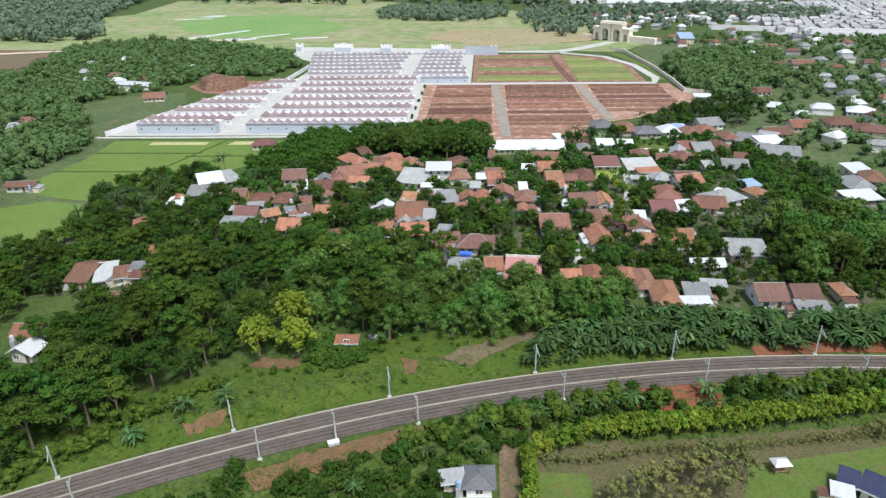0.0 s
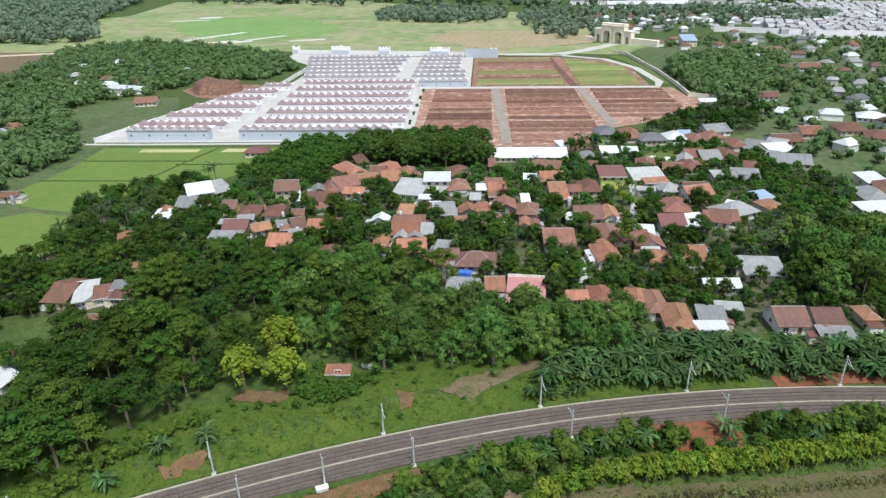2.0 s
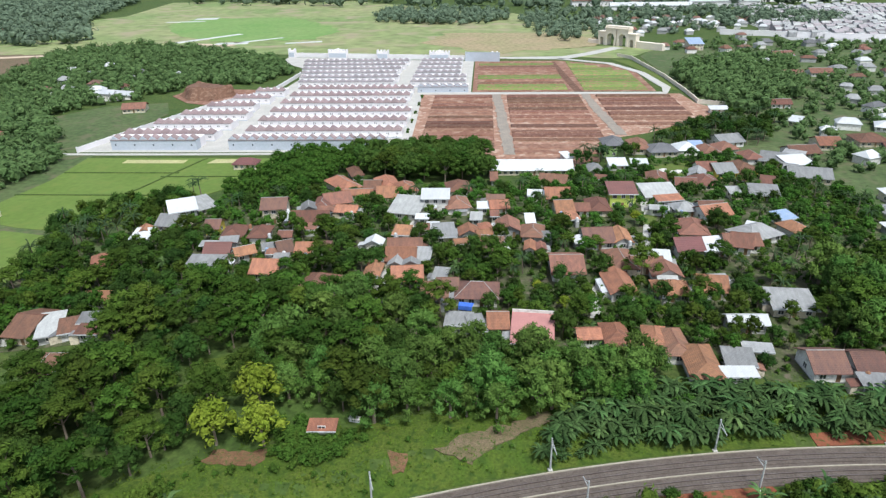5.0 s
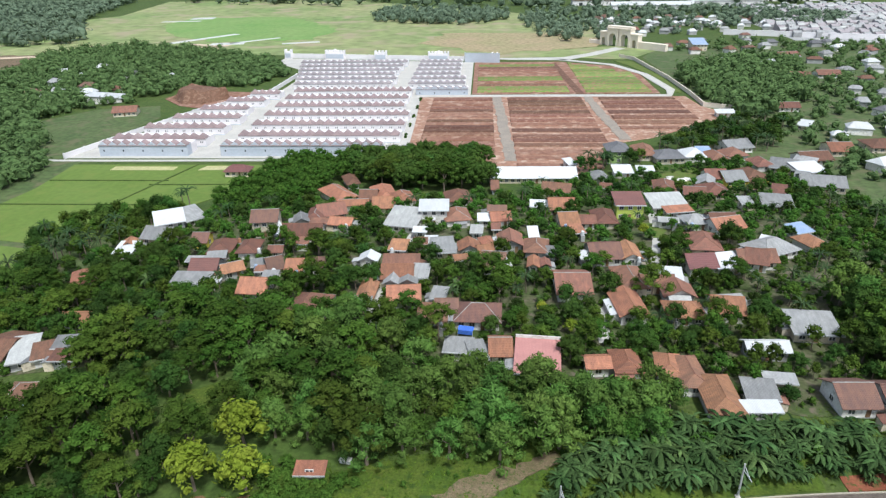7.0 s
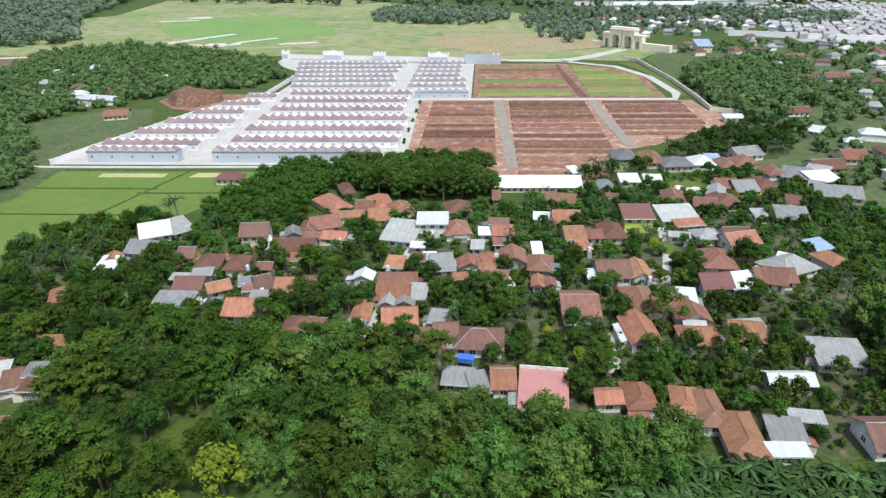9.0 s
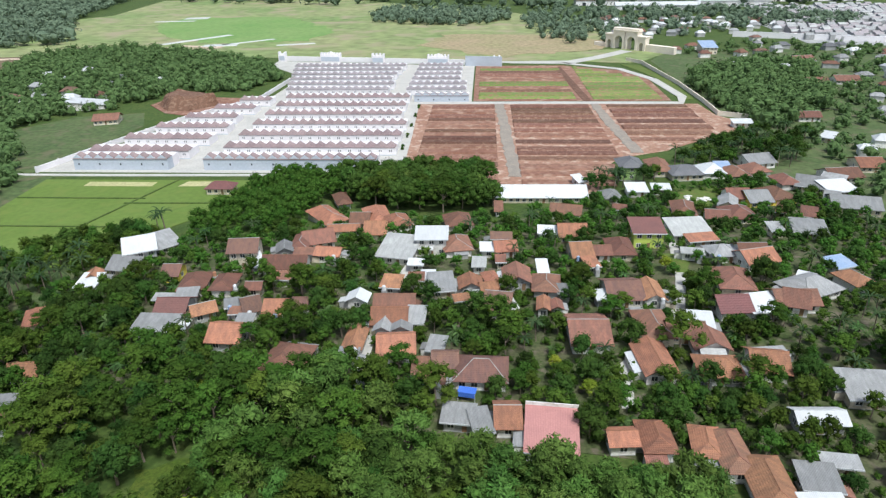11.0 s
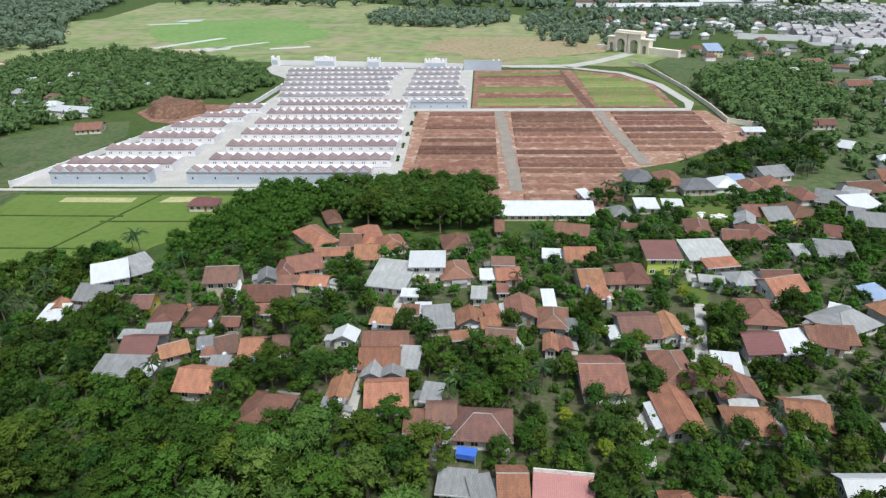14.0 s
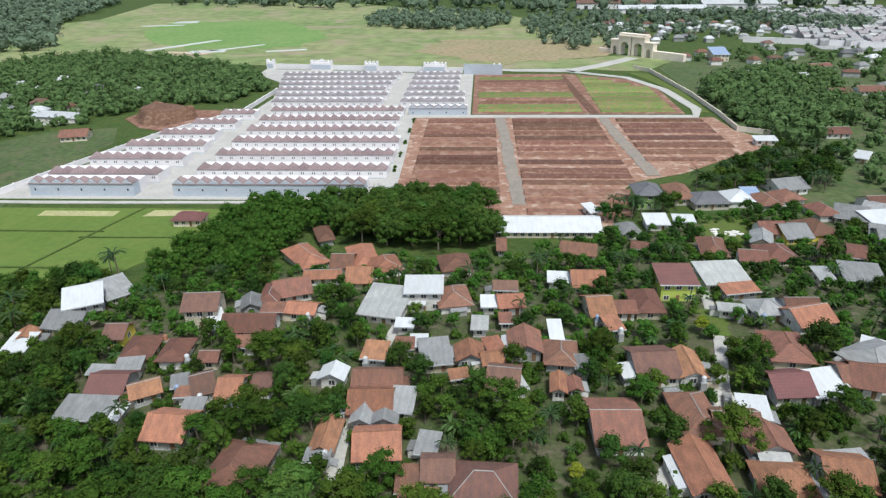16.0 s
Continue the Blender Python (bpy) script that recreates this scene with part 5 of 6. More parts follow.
thicket("garden_shrubs", village, 3.0, SHRUB_THIN, "shrubs and weeds between the houses", 0.5, 1.3, 0.3, 0.15, seed=31)
thicket("garden_shrubs", back, 4.2, SHRUB_THIN, "shrubs and weeds between the houses", 0.5, 1.3, 0.3, 0.2, seed=32)
counts.append(scatter(back, 9.0, [BROAD, FRUIT, MANGO, PALM, BANANA, BANANA], 1.6, 0.6, 1.0))
thicket("garden_trees", back, 6.2, FRUIT_THIN, "leafy trees between the houses", 0.5, 0.9, 1.3, category="trees")
thicket("garden_trees", back, 10.0, MANGO_THIN, "dark leafy trees between the houses", 0.5, 0.9, 1.4, category="trees", seed=12)
thicket("knoll_trees", [(-98, 246), (-62, 249), (-54, 285), (-58, 314), (-80, 315), (-92, 288)], 4.6, KNOLL_THIN, "dense trees below the estate", 0.75, 1.15, 1.6, category="trees")
thicket("knoll_trees", [(-48, 277), (2, 275), (6, 290), (-2, 314), (-34, 317), (-58, 310)], 4.8, BROAD_THIN, "tall dense dark trees below the estate", 0.95, 1.4, 1.6, category="trees", seed=10)
counts.append(scatter([(-48, 274), (2, 272), (6, 290), (-2, 314), (-34, 316), (-56, 308)], 8.0, [BAMBOO, FEATHER], 2.0, 1.0, 1.3))
counts.append(scatter([(40, 300), (58, 304), (96, 332), (130, 332), (156, 376), (138, 388), (92, 348), (60, 318), (44, 310)], 4.8, [PALM, PALM, BROAD, FRUIT, MANGO], 1.6, 0.75, 1.15))
counts.append(scatter([(-125, 205), (-100, 246), (-112, 262), (-148, 232), (-136, 180)], 4.6, [FRUIT, FRUIT, BROAD, GARDEN, PALM], 1.6, 0.85, 1.25))
counts.append(scatter([(-175, 110), (-175, 150), (-150, 177), (-138, 190), (-128, 196), (-112, 190), (-116, 165), (-122, 140), (-125, 112)], 5.0, [FRUIT, FRUIT, GARDEN, BANANA, FEATHER], 1.5, 0.8, 1.2))

ground_patch("lane", strip([(-25, 158), (-26, 178), (-25, 200), (-22, 214), (-20, 224)], 2.4), ROAD, "narrow pale lane between the houses", 0.2, step=3.0, category="path")
ground_patch("lawn", ragged([(72, 288), (74, 301), (87, 306), (98, 304), (89, 292), (82, 284)], 0.6, 2.0), LAWN, "open grass plot between the houses", 0.22, step=3.0)
ground_patch("lawn", ragged([(52, 231), (58.5, 231.5), (55.5, 218), (51.5, 218)], 0.5, 2.0), LAWN, "small dry grass plot beside a lane", 0.23, step=3.0)
ground_patch("lane", strip([(28, 160), (30, 174), (47, 196), (52, 214), (56, 236), (60, 260)], 2.6), ROAD, "narrow pale lane between the houses", 0.2, step=3.0, category="path")
ground_patch("yard", [(38, 192.6), (43, 191), (49, 193), (48.5, 200), (44.5, 199.5)], CONCRETE, "pale concrete yard between houses", 0.24, step=3.0)

# ---- south of the line ----
ground_patch("earth_bank", ragged([(-7, 113.5), (-2, 118.5), (6, 121), (14, 125.5), (15.5, 123.5), (6.5, 117.5), (-1, 112)], 0.7, 1.5), CLAY, "bare pale earth on the railway bank", 0.2, step=2.0)
ground_patch("earth_bank", ragged([(-15.5, 113), (-12, 112.5), (-12, 109.5), (-14.5, 109)], 0.5, 1.2), TILLED, "scraped red earth on the railway bank", 0.2, step=2.0)
ground_patch("earth_bank", strip([(62, 121.5), (80, 123.5), (110, 124)], 3.0), RED_SHADED, "cut red earth beside the railway", 0.25, step=2.0)
ground_patch("verge", [*along(5.0, -100, 60), *along(22, -100, 60)[::-1]], VERGE, "bright uneven grass beside the railway", 0.08, step=3.0)
ground_patch("red_earth", ragged([(38, 110), (50, 111), (50, 102), (40, 101), (22, 102), (20, 107.5)], 0.7, 1.5), RED_SHADED, "bare red earth among shrubs", 0.2, step=2.0)
ground_patch("red_earth", ragged([(6, 99), (22, 104), (22, 101), (8, 95)], 0.7, 1.5), RED_SHADED, "bare red earth among shrubs", 0.16, step=2.0)
ground_patch("crop_field", ragged([(-42, 79.5), (-29, 86.5), (-15, 93), (-7, 94.5), (-8, 92), (-24, 84), (-36, 78)], 0.6, 1.5), TILLED, "tilled brown vegetable beds", 0.2, step=2.0)
ground_patch("crop_field", ragged([(-48, 108.8), (-47, 112), (-37, 112.3), (-38, 108.3)], 0.5, 1.5), TILLED, "tilled brown vegetable beds below the yellow trees", 0.2, step=2.0)
ground_patch("clearing", ragged([(-60, 140), (-51, 144), (-46, 154), (-43, 153), (-47, 134), (-47.5, 128), (-56, 127)], 0.8, 2.0), VERGE, "grassy clearing between the trees", 0.2, step=2.5)
ground_patch("crop_field", ragged([(-55, 91), (-49, 95.5), (-46, 94.5), (-53, 89.5)], 0.7, 1.5), TILLED, "tilled brown vegetable beds beside the line", 0.3, step=2.0)
ground_patch("lawn", [(50, 89), (80, 96), (80, 66), (40, 66), (46, 80)], LAWN, "mown lawn below the hedge", 0.2, step=3.0)
ground_patch("rough_ground", ragged([(11, 93), (32, 94.5), (80, 101), (80, 95), (50, 88), (44, 66), (22, 66), (11.5, 84)], 0.6, 2.0), ROUGH, "rough brown grass below the hedge", 0.15, step=3.0)
ground_patch("lawn", [(11.5, 86), (21, 86), (22, 66), (11, 66)], LAWN, "mown lawn below the hedge", 0.2, step=3.0)
ground_patch("path", [(5.0, 92), (8.5, 92), (9, 66), (5, 66)], DIRT, "worn brown path between hedge and house", 0.22, step=3.0)
ground_patch("yard", [(-5, 79.6), (4.8, 79.6), (4.8, 68), (-5, 68)], CONCRETE, "pale concrete yard before the house", 0.22, step=3.0)


def along_path(pts, step):
    out = []
    for (ax, ay), (bx, by) in zip(pts, pts[1:]):
        n = max(1, int(math.hypot(bx - ax, by - ay) / step))
        out += [(ax + (bx - ax) * i / n, ay + (by - ay) * i / n) for i in range(n)]
    return out


for x, y in along_path([(10, 70), (10, 79), (10.5, 89), (22, 94), (32, 95.6), (51, 98.5), (67, 101), (84, 104.5), (100, 106)], 1.5):
    plant(HEDGE, x + place.uniform(-0.3, 0.3), y + place.uniform(-0.3, 0.3), place.uniform(0.9, 1.15), 1.3)
    if x > 24:
        plant(HEDGE, x + place.uniform(-0.6, 0.6), y + 1.6 + place.uniform(-0.4, 0.4), place.uniform(0.8, 1.25))
for x, y in along_path([(12, 88.4), (22, 88.6), (33, 91.6), (48, 93), (64, 95.6), (80, 98)], 2.0):
    plant(OLIVE, x, y, place.uniform(0.28, 0.42))
for x, y, s in ((24, 79, 0.8), (28.5, 80.5, 1.0), (33, 81.5, 1.1), (38, 83, 1.2), (42, 86.5, 1.15), (43, 81, 1.0), (48, 86, 0.85), (48.5, 90, 0.75), (36, 77, 1.0), (77, 97.5, 0.7)):
    plant(OLIVE, x, y, s)
for x, y in ((28, 102), (31, 102.3), (2.2, 94.5), (53.4, 106.6), (59, 108.4), (46.8, 105), (-0.6, 95.4), (13.7, 97.4), (19.4, 99), (71, 109), (77, 109.5), (-62.7, 86.5), (-48.9, 97), (-55.7, 94.4), (24, 101), (64, 107)):
    plant(BANANA, x, y, place.uniform(0.75, 1.0))
occupy(-24.5, 86.8, 34, 5, 25)
occupy(45, 106, 12, 6)
thicket("shrubs", [(-62, 64), *along(-5.6, -44, 100), (100, 107), (40, 101), (10, 93), (0, 84), (-6, 66)], 2.2, crowns_of(SHRUB), "green shrubs and weeds on rough ground", 0.5, 1.1, 0.5, 0.25)
counts.append(scatter([*along(-6.4, 2, 100), *along(-9.6, 2, 100)[::-1]], 3.6, [FRUIT, GARDEN, SHRUB, BANANA, FRUIT], 0.6, 0.45, 0.72, skip=0.15))
counts.append(scatter([(-62, 64), *along(-5.6, -44, 100), (100, 107), (40, 101), (10, 93), (0, 84), (-6, 66)], 5.5, [FRUIT, GARDEN, FRUIT, BANANA], 1.0, 0.45, 0.8, skip=0.2))
print("planted", counts, sum(counts))


for x, y in STREET_SHRUBS:
    for k in range(3):
        plant(SHRUB, x - 0.1 * k, y - 3 + 2.4 * k, place.uniform(0.4, 0.7))
thicket("verge_shrubs", [(-48, 119), (-30, 118), (-21, 117), (-20, 110), (-34, 106), (-50, 105)], 2.3, SHRUB_THIN, "leafy shrubs on the bank", 0.5, 1.1, 0.6, 0.25, seed=37)
thicket("verge_shrubs", [(-100, 66), (-83, 76), (-72, 87), (-59, 98), (-50, 106), (-50, 102), (-66, 88), (-80, 73), (-98, 62)], 1.8, SHRUB_THIN, "dense shrubs at the edge of the woods", 0.6, 1.4, 0.3, 0.1, seed=38)
thicket("verge_shrubs", [*along(-5.8, -30, 100), *along(-10.5, -30, 100)[::-1]], 2.4, SHRUB_THIN, "shrubs along the railway", 0.8, 1.9, 0.3, 0.3, seed=39)
thicket("verge_shrubs", [*along(7.0, -95, 62), *along(20, -95, 62)[::-1]], 3.2, SHRUB_THIN, "low shrubs on the railway bank", 0.2, 0.6, 0.5, 0.55, seed=33)
WEED = leaf_mat("weed_blades", (0.046, 0.088, 0.009), (0.078, 0.112, 0.015), 0.0, 0.22)


def weeds(name, pts, n, size, material, label, seed):
    """Grass tufts and weeds as many short blades."""
    g = np.random.default_rng(seed)
    xs, ys = [p[0] for p in pts], [p[1] for p in pts]
    V, F = [], []
    while len(F) < n:
        x, y = g.uniform(min(xs), max(xs)), g.uniform(min(ys), max(ys))
        if not inside(x, y, pts) or abs(y - rail_y(x)) < 6.2:
            continue
        z = terrain(x, y)
        for _ in range(5):
            a, s, k = g.uniform(0, 6.28), size * g.uniform(0.5, 1.4), len(V)
            px, py = x + g.normal() * 0.5, y + g.normal() * 0.5
            c, d = math.cos(a) * s * 0.35, math.sin(a) * s * 0.35
            V += [(px - c, py - d, z), (px + c, py + d, z), (px + c * 0.4 + d * 2.5, py + d * 0.4 - c * 2.5, z + s * 0.55), (px - c * 0.6 + d * 2.5, py - d * 0.6 - c * 2.5, z + s * 0.45)]
            F.append((k, k + 1, k + 2, k + 3))
    tagged(new(name, mesh_of(name, V, F, material)), label, "grass", kind="stuff")


weeds("verge_weeds", [*along(5.8, -100, 100), *along(24, -100, 100)[::-1]], 16000, 0.38, WEED, "tufts of tall grass on the railway bank", 3)
weeds("field_weeds", [*along(-19, -70, 100), *along(-5.6, -70, 100)[::-1]], 12000, 0.4, WEED, "weeds and tufts of grass", 4)
weeds("crop_rows", [(-42, 79.5), (-29, 86.5), (-15, 93), (-7, 94.5), (-8, 92), (-24, 84), (-36, 78)], 1500, 0.3, LEAF_LIGHT, "young vegetable plants in rows", 5)


def kiosk(x, y):
    z = terrain(x, y)
    k = thing("garden_shelter", pose(x, y, z, rz=8), "small garden shelter with a white roof on a lawn", "shelter")
    part("roof", solid_roof("roof", [(-1.6, -1.2, 2.2), (1.6, -1.2, 2.2), (1.6, 1.2, 2.2), (-1.6, 1.2, 2.2), (-0.9, 0, 2.9), (0.9, 0, 2.9)], [[0, 1, 5, 4], [2, 3, 4, 5], [1, 2, 5], [3, 0, 4]], 0.1, SHEET_W), k)
    leg = boxes("post", [(-0.07, 0.07, -0.07, 0.07, 0, 2.15)], WOOD)
    for px in (-1.3, 1.3):
        for py in (-0.9, 0.9):
            part("post", leg, k, at=pose(px, py, 0))
    part("bench", boxes("bench", [(-1.1, 1.1, -0.6, 0.6, 0.4, 0.5)], WOOD), k)


kiosk(54.9, 88.1)


def parked_car(x, y, turn, paint):
    """A small hatchback: a shaped body, a cabin with glass, four wheels."""
    c = thing("car", pose(x, y, terrain(x, y) + 0.24, rz=turn), "small dark hatchback parked on a concrete yard", "car")

    def profile(name, pts, half, material, label=""):
        n = len(pts)
        v = [(px, s * half * k, pz) for s in (-1, 1) for px, pz, k in pts]
        f = [tuple(range(n))[::-1], tuple(range(n, 2 * n))] + [(i, (i + 1) % n, n + (i + 1) % n, n + i) for i in range(n)]
        return part(name, mesh_of(name, v, f, material), c, label)

    profile("body", [(-1.9, 0.3, 1), (1.9, 0.3, 1), (1.95, 0.6, 1), (1.75, 0.85, 0.95), (0.9, 0.95, 0.95), (-1.75, 1.0, 0.95), (-1.95, 0.65, 1)], 0.82, paint)
    profile("cabin", [(0.95, 0.94, 0.92), (0.3, 1.42, 0.8), (-1.35, 1.45, 0.8), (-1.8, 0.98, 0.92)], 0.82, DARK_GLASS, "dark glazed cabin")
    profile("roof", [(0.25, 1.43, 0.8), (0.2, 1.48, 0.76), (-1.3, 1.51, 0.76), (-1.35, 1.46, 0.8)], 0.82, paint)
    bm = bmesh.new()
    bmesh.ops.create_cone(bm, cap_ends=True, segments=12, radius1=0.3, radius2=0.3, depth=0.2, matrix=pose(0, 0, 0, rx=90))
    wheel = bm_mesh("wheel", bm, SOLAR)
    for px in (-1.2, 1.2):
        for py in (-0.74, 0.74):
            part("wheel", wheel, c, at=pose(px, py, 0.3))


parked_car(46.8, 193.8, 75, SHEET_G)
for x, y, turn in ((-25.5, 88.6, 22), (-34, 116.6, 5), (-23, 121, -10)):
    tub = thing("water_tub", pose(x, y, terrain(x, y), rz=turn), "white plastic water tub beside vegetable beds", "tub", "water tubs")
    part("body", boxes("body", [(-1.0, 1.0, -0.5, 0.5, 0, 0.8)], SHEET_W, 0.1), tub)
    part("rim", boxes("rim", [(-1.08, 1.08, -0.58, 0.58, 0.72, 0.84)], PLASTER, 0.03), tub)
heap = thing("slab_heap", pose(80, 292.5, terrain(80, 292.5) + 0.2), "pale concrete slabs lying loose on a grass plot", "slabs")
slab = boxes("slab", [(-1.1, 1.1, -0.45, 0.45, 0, 0.22)], PLASTER, 0.03)
toss = random.Random(14)
for i in range(16):
    part("slab", slab, heap, at=pose(toss.uniform(-4.5, 4.5), toss.uniform(-3.0, 3.0), 0.24 * (i % 2), rz=toss.uniform(-40, 40)))
board = thing("notice_board", pose(-19.7, 122.6, terrain(-19.7, 122.6)), "blank white notice board on a post", "sign")
part("post", boxes("post", [(-0.06, 0.06, -0.06, 0.06, -0.3, 2.4)], GALV), board)
part("panel", boxes("panel", [(-0.6, 0.6, -0.1, -0.06, 1.7, 2.7)], SHEET_W, 0.02), board)
awning = thing("blue_awning", pose(-3.1, 162.0, terrain(-3.1, 162.0), rz=-10), "blue tarpaulin awning before a brown-roofed house", "awning")
part("sheet", boxes("sheet", [(-1.8, 1.8, -1.0, 1.0, 2.2, 2.3)], BLUE_CLOTH, 0.03), awning)
for px in (-1.7, 1.7):
    part("pole", boxes("pole", [(-0.05, 0.05, -0.05, 0.05, 0, 2.2)], GALV), awning, at=pose(px, -0.9, 0))
    part("drop", boxes("drop", [(-0.9, 0.9, -0.03, 0.03, 1.2, 2.2)], BLUE_CLOTH), awning, at=pose(px * 0.45, -1.0, 0))

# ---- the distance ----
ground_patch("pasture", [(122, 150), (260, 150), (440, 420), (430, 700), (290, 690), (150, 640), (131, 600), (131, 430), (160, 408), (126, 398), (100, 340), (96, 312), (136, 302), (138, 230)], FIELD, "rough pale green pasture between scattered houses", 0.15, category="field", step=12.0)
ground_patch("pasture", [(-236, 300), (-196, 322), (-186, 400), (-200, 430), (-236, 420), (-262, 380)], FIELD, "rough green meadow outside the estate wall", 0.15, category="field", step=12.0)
ground_patch("meadow", ragged([(-330, 760), (-270, 720), (-180, 730), (-160, 800), (-260, 960), (-400, 960), (-400, 860)], 6, 14), mat("wet_meadow", (0.13, 0.23, 0.06), (0.17, 0.25, 0.08), 60, 0.9, 0.2, 0.2), "bright green meadow on the plain", 0.3, category="field")
ground_patch("bare_field", ragged([(-60, 690), (13, 625), (108, 665), (118, 720), (60, 760), (-40, 770)], 6, 14), mat("bare_field", (0.30, 0.23, 0.14), (0.24, 0.22, 0.11), 40, 0.95, 0.2, 0.3), "dry brown field behind the estate", 0.3, category="field")
ground_patch("bare_field", ragged([(-470, 520), (-407, 540), (-345, 487), (-372, 600), (-411, 640), (-520, 640)], 6, 14), DIRT, "bare brown ground beside a track", 0.3, category="field")
ground_patch("track", strip([(-520, 600), (-411, 630), (-330, 655), (-290, 700), (-250, 690)], 10), PALE_EARTH, "pale earth track at the edge of the plain", 0.4, category="road")
for pts, w in (([(-318, 711), (-273, 780)], 9), ([(-272, 700), (-240, 706)], 14), ([(-255, 706), (-215, 745)], 6), ([(-395, 950), (-365, 955)], 22), ([(-420, 915), (-370, 920)], 9), ([(-200, 700), (-165, 712)], 7)):
    ground_patch("pond", strip(pts, w), WATER, "shallow pale pond on the plain", 0.45, category="water")
ground_patch("town_ground", [(290, 690), (700, 560), (900, 700), (900, 1000), (420, 1000), (300, 840)], SLAB, "dense grey ground of a distant town", 0.2)
wall_run("town_wall", [(240, 738), (345, 694), (520, 640)], 5, ESTATE_WHITE, "long white wall before the distant town", 2.0)


def far_house(x, y, w, d, rot, material, words):
    h = thing("far_house", pose(x, y, terrain(x, y), rz=rot), f"distant pale house with a {words} roof among trees", "house", "distant houses")
    occupy(x, y, w, d, rot)
    part("wall", boxes("wall", [(-w / 2 + 0.5, w / 2 - 0.5, -d / 2 + 0.5, d / 2 - 0.5, 0, 3.6)], far.choice((SLAB, PLASTER))), h)
    top = [(-w / 2, -d / 2, 3.6), (w / 2, -d / 2, 3.6), (w / 2, d / 2, 3.6), (-w / 2, d / 2, 3.6), (-w / 4, 0, 3.6 + d * 0.28), (w / 4, 0, 3.6 + d * 0.28)]
    part("roof", solid_roof("roof", top, [[0, 1, 5, 4], [2, 3, 4, 5], [1, 2, 5], [3, 0, 4]], 0.2, material), h)


far = random.Random(8)
for region, n in (([(150, 300), (230, 260), (330, 420), (300, 540), (215, 520), (200, 400), (165, 390)], 44), ([(160, 560), (300, 520), (330, 640), (260, 720), (170, 700), (150, 640)], 22), ([(130, 720), (300, 760), (330, 860), (120, 900)], 54), ([(-340, 470), (-250, 430), (-230, 520), (-310, 560)], 9), ([(-310, 300), (-232, 280), (-240, 340), (-300, 370)], 4), ([(-640, 800), (-430, 690), (-420, 760), (-560, 950)], 6)):
    made = 0
    while made < n:
        x, y = far.uniform(min(p[0] for p in region), max(p[0] for p in region)), far.uniform(min(p[1] for p in region), max(p[1] for p in region))
        w = far.uniform(7, 12)
        if inside(x, y, region) and is_free(x, y, w * 0.7):
            key = far.choice("rrdggkw" if y < 700 else "rggwwwd")
            far_house(x, y, w, far.uniform(6, 9), far.uniform(-30, 30), ROOFS[key][0], ROOFS[key][1])
            made += 1

tv, tf, ti = [], [], []
for row in range(34):
    for col in range(60):
        x, y = 300 + col * 9.5 + (row % 3) * 2, 712 - col * 2.6 + row * 10.5
        if far.random() < 0.12 or x < 296 + max(0, (y - 760) * 0.2) or not (560 < y < 1010):
            continue
        w, d, h, k = far.uniform(6, 9), far.uniform(6, 8), far.uniform(3.2, 6.0), len(tv)
        tv += [(x + a * w / 2, y + b * d / 2, z) for z in (0, h) for a, b in ((-1, -1), (1, -1), (1, 1), (-1, 1))] + [(x - w / 2, y, h + 1.8), (x + w / 2, y, h + 1.8)]
        tf += [(k, k + 1, k + 5, k + 4), (k + 1, k + 2, k + 6, k + 9, k + 5), (k + 2, k + 3, k + 7, k + 6), (k + 3, k, k + 4, k + 8, k + 7), (k + 4, k + 5, k + 9, k + 8), (k + 6, k + 7, k + 8, k + 9)]
        r = far.choice((1, 1, 1, 3, 3, 2))
        q = far.choice((1, 1, 3))
        ti += [q, q, q, q, r, r]
town = mesh_of("distant_town", tv, tf, SLAB)
for m in (SHEET_G, SLAB, ESTATE_ROOF_GREY):
    town.materials.append(m)
town.polygons.foreach_set("material_index", ti)
tagged(new("distant_town", town), "dense rows of small grey and white houses far off", "town", kind="stuff")


def hall(x, y, w, d, high, rot, material, words):
    h = thing("warehouse", pose(x, y, 0, rz=rot), f"long distant warehouse with a {words} roof", "warehouse", "distant warehouses")
    part("wall", boxes("wall", [(-w / 2, w / 2, -d / 2, d / 2, 0, high)], ESTATE_WHITE), h)
    part("roof", solid_roof("roof", [(-w / 2 - 1, -d / 2 - 1, high), (w / 2 + 1, -d / 2 - 1, high), (w / 2 + 1, d / 2 + 1, high), (-w / 2 - 1, d / 2 + 1, high), (-w / 2 - 1, 0, high + 4), (w / 2 + 1, 0, high + 4)], [[0, 1, 5, 4], [2, 3, 4, 5]], 0.3, material), h)
    door = boxes("door", [(-2.5, 2.5, -0.1, 0.1, 0, 4.5)], DARK_GLASS)
    for i in range(5):
        part("door", door, h, at=pose(w * (i - 2) / 5, -d / 2, 0))


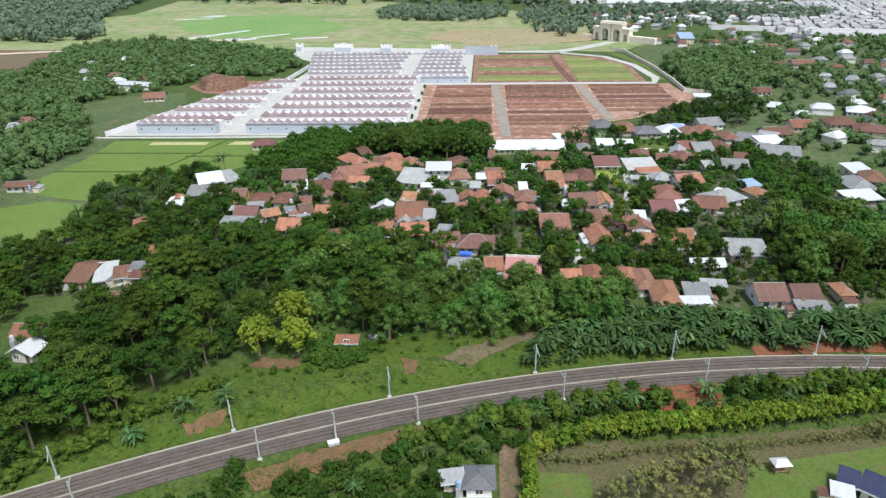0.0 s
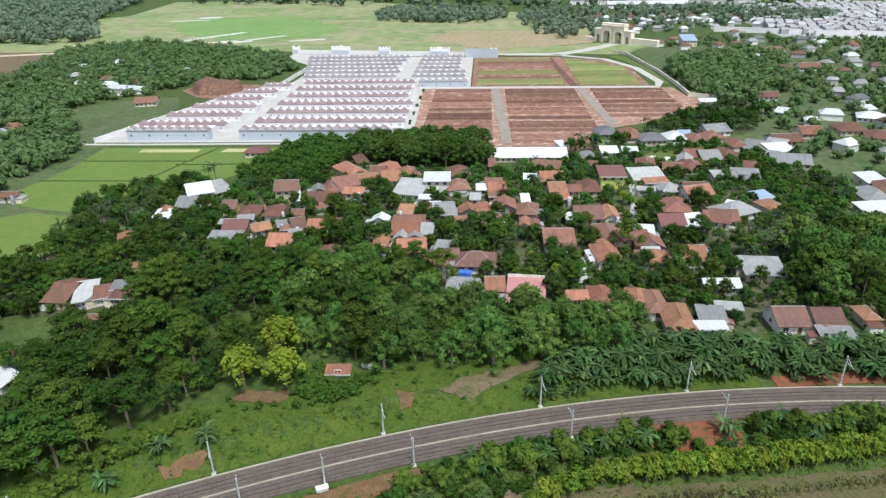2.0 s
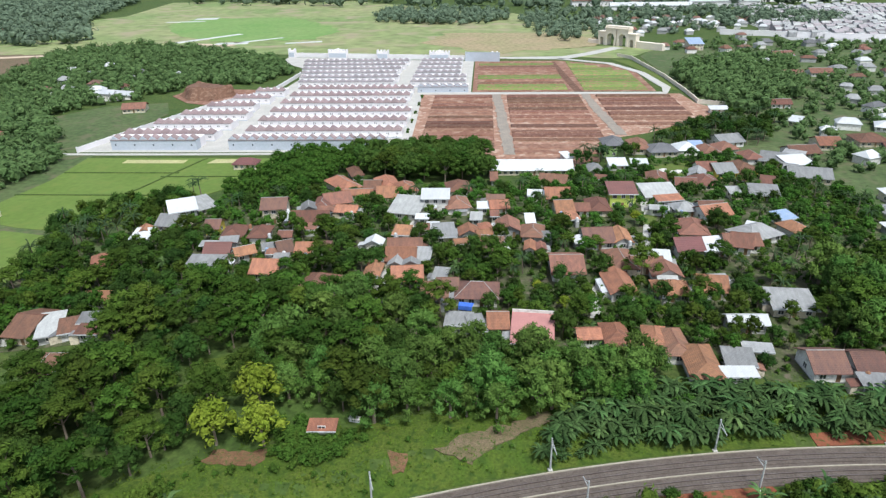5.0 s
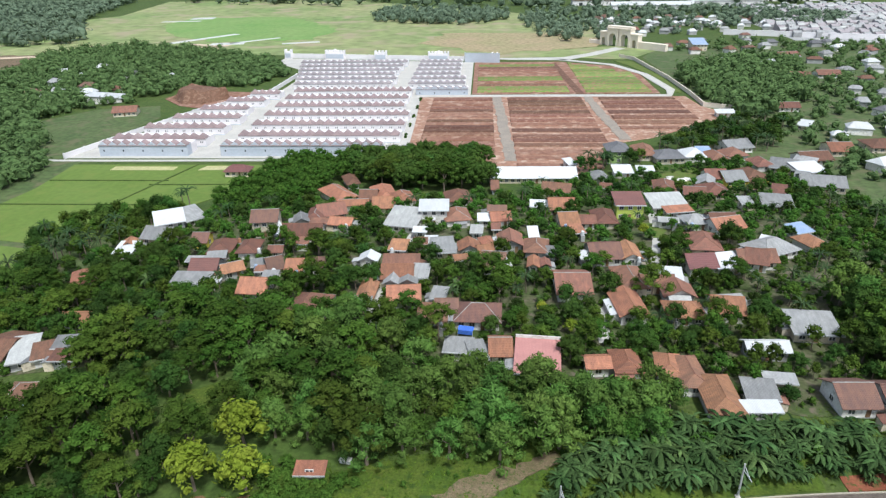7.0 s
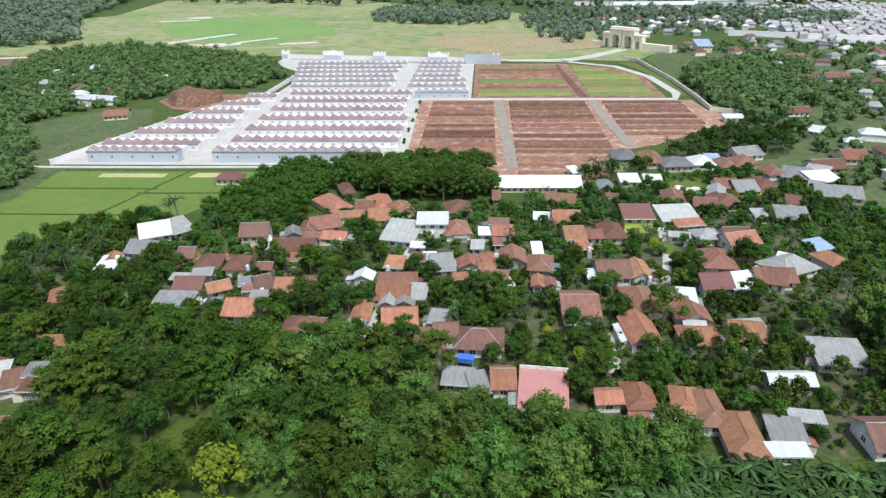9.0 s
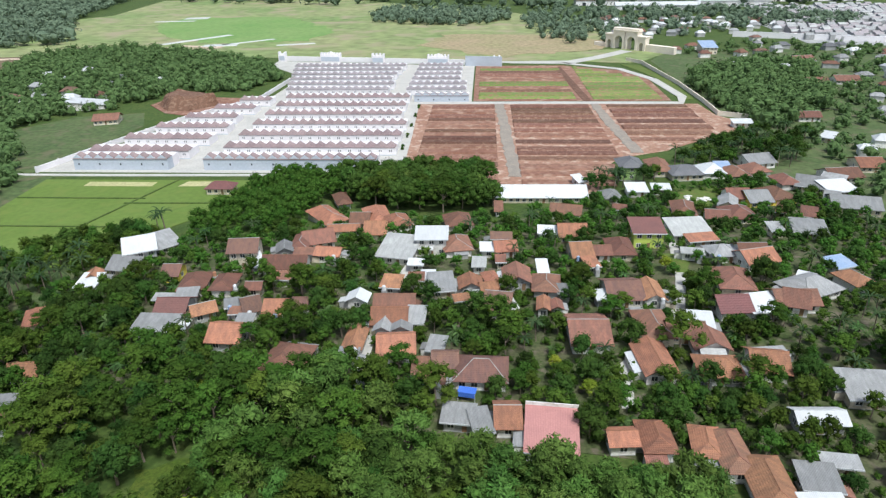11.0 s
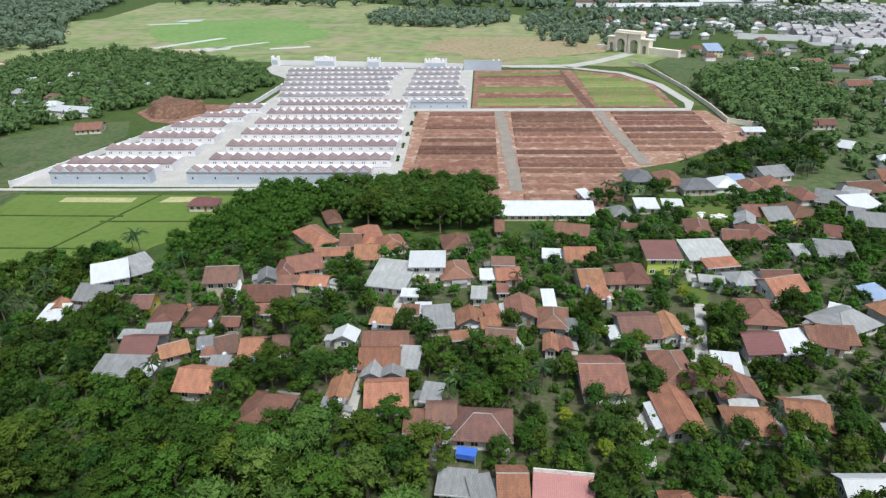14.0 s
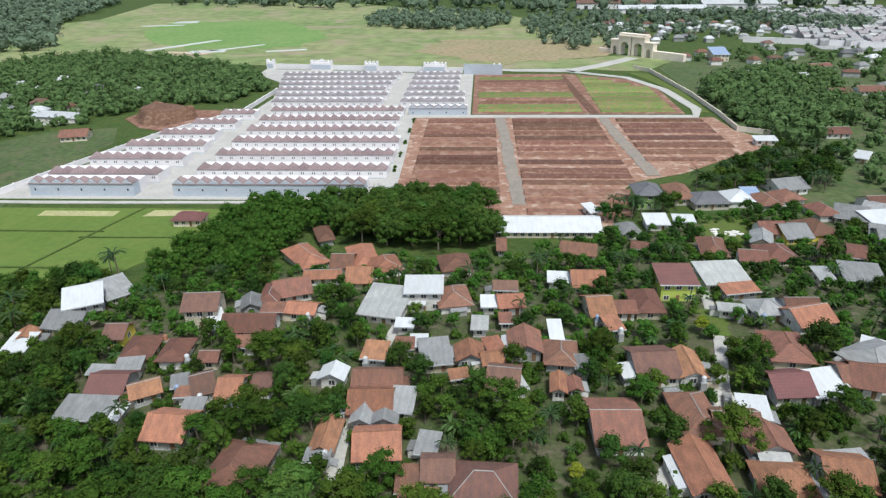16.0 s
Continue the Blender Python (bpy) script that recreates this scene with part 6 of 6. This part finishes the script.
hall(340, 1050, 96, 30, 8, -2, SHEET_W, "white metal")
hall(190, 1085, 120, 34, 8, -2, TILE_D, "dark brown")
hall(230, 1010, 110, 18, 6, -2, SHEET_W, "white metal")
hall(480, 1120, 130, 34, 8, -4, SHEET_W, "white metal")
hall(640, 1010, 120, 30, 7, -6, SHEET_W, "white metal")

far_wood("woods", [(-300, 235), (-200, 262), (-193, 300), (-206, 322), (-214, 345), (-255, 380), (-245, 420), (-228, 430), (-200, 484), (-158, 490), (-146, 530), (-180, 600), (-250, 640), (-340, 690), (-395, 620), (-360, 500), (-420, 400)], 6.5, 4.2, "dense woods beside the estate", 0.85, LEAF_COPSE)
far_wood("woods", [(-300, 170), (-180, 130), (-172, 190), (-194, 235), (-200, 262), (-300, 235)], 6.5, 3.8, "dense woods beside the rice fields", 0.75, LEAF_COPSE)
far_wood("woods", [(138, 390), (165, 410), (200, 440), (240, 570), (200, 590), (150, 540), (134, 500), (134, 430)], 6.5, 4.6, "dark copse beside the boundary wall", 0.95, LEAF_COPSE)
far_wood("woods", [(140, 240), (180, 150), (300, 200), (420, 420), (420, 640), (230, 700), (150, 640), (240, 590), (200, 430), (150, 380)], 8.0, 3.2, "woods between scattered houses", 0.45, LEAF_COPSE)
far_wood("woods", [(100, 140), (170, 110), (230, 180), (142, 240), (126, 170)], 6.0, 3.8, "dense trees beside the village", 0.85, LEAF_COPSE)
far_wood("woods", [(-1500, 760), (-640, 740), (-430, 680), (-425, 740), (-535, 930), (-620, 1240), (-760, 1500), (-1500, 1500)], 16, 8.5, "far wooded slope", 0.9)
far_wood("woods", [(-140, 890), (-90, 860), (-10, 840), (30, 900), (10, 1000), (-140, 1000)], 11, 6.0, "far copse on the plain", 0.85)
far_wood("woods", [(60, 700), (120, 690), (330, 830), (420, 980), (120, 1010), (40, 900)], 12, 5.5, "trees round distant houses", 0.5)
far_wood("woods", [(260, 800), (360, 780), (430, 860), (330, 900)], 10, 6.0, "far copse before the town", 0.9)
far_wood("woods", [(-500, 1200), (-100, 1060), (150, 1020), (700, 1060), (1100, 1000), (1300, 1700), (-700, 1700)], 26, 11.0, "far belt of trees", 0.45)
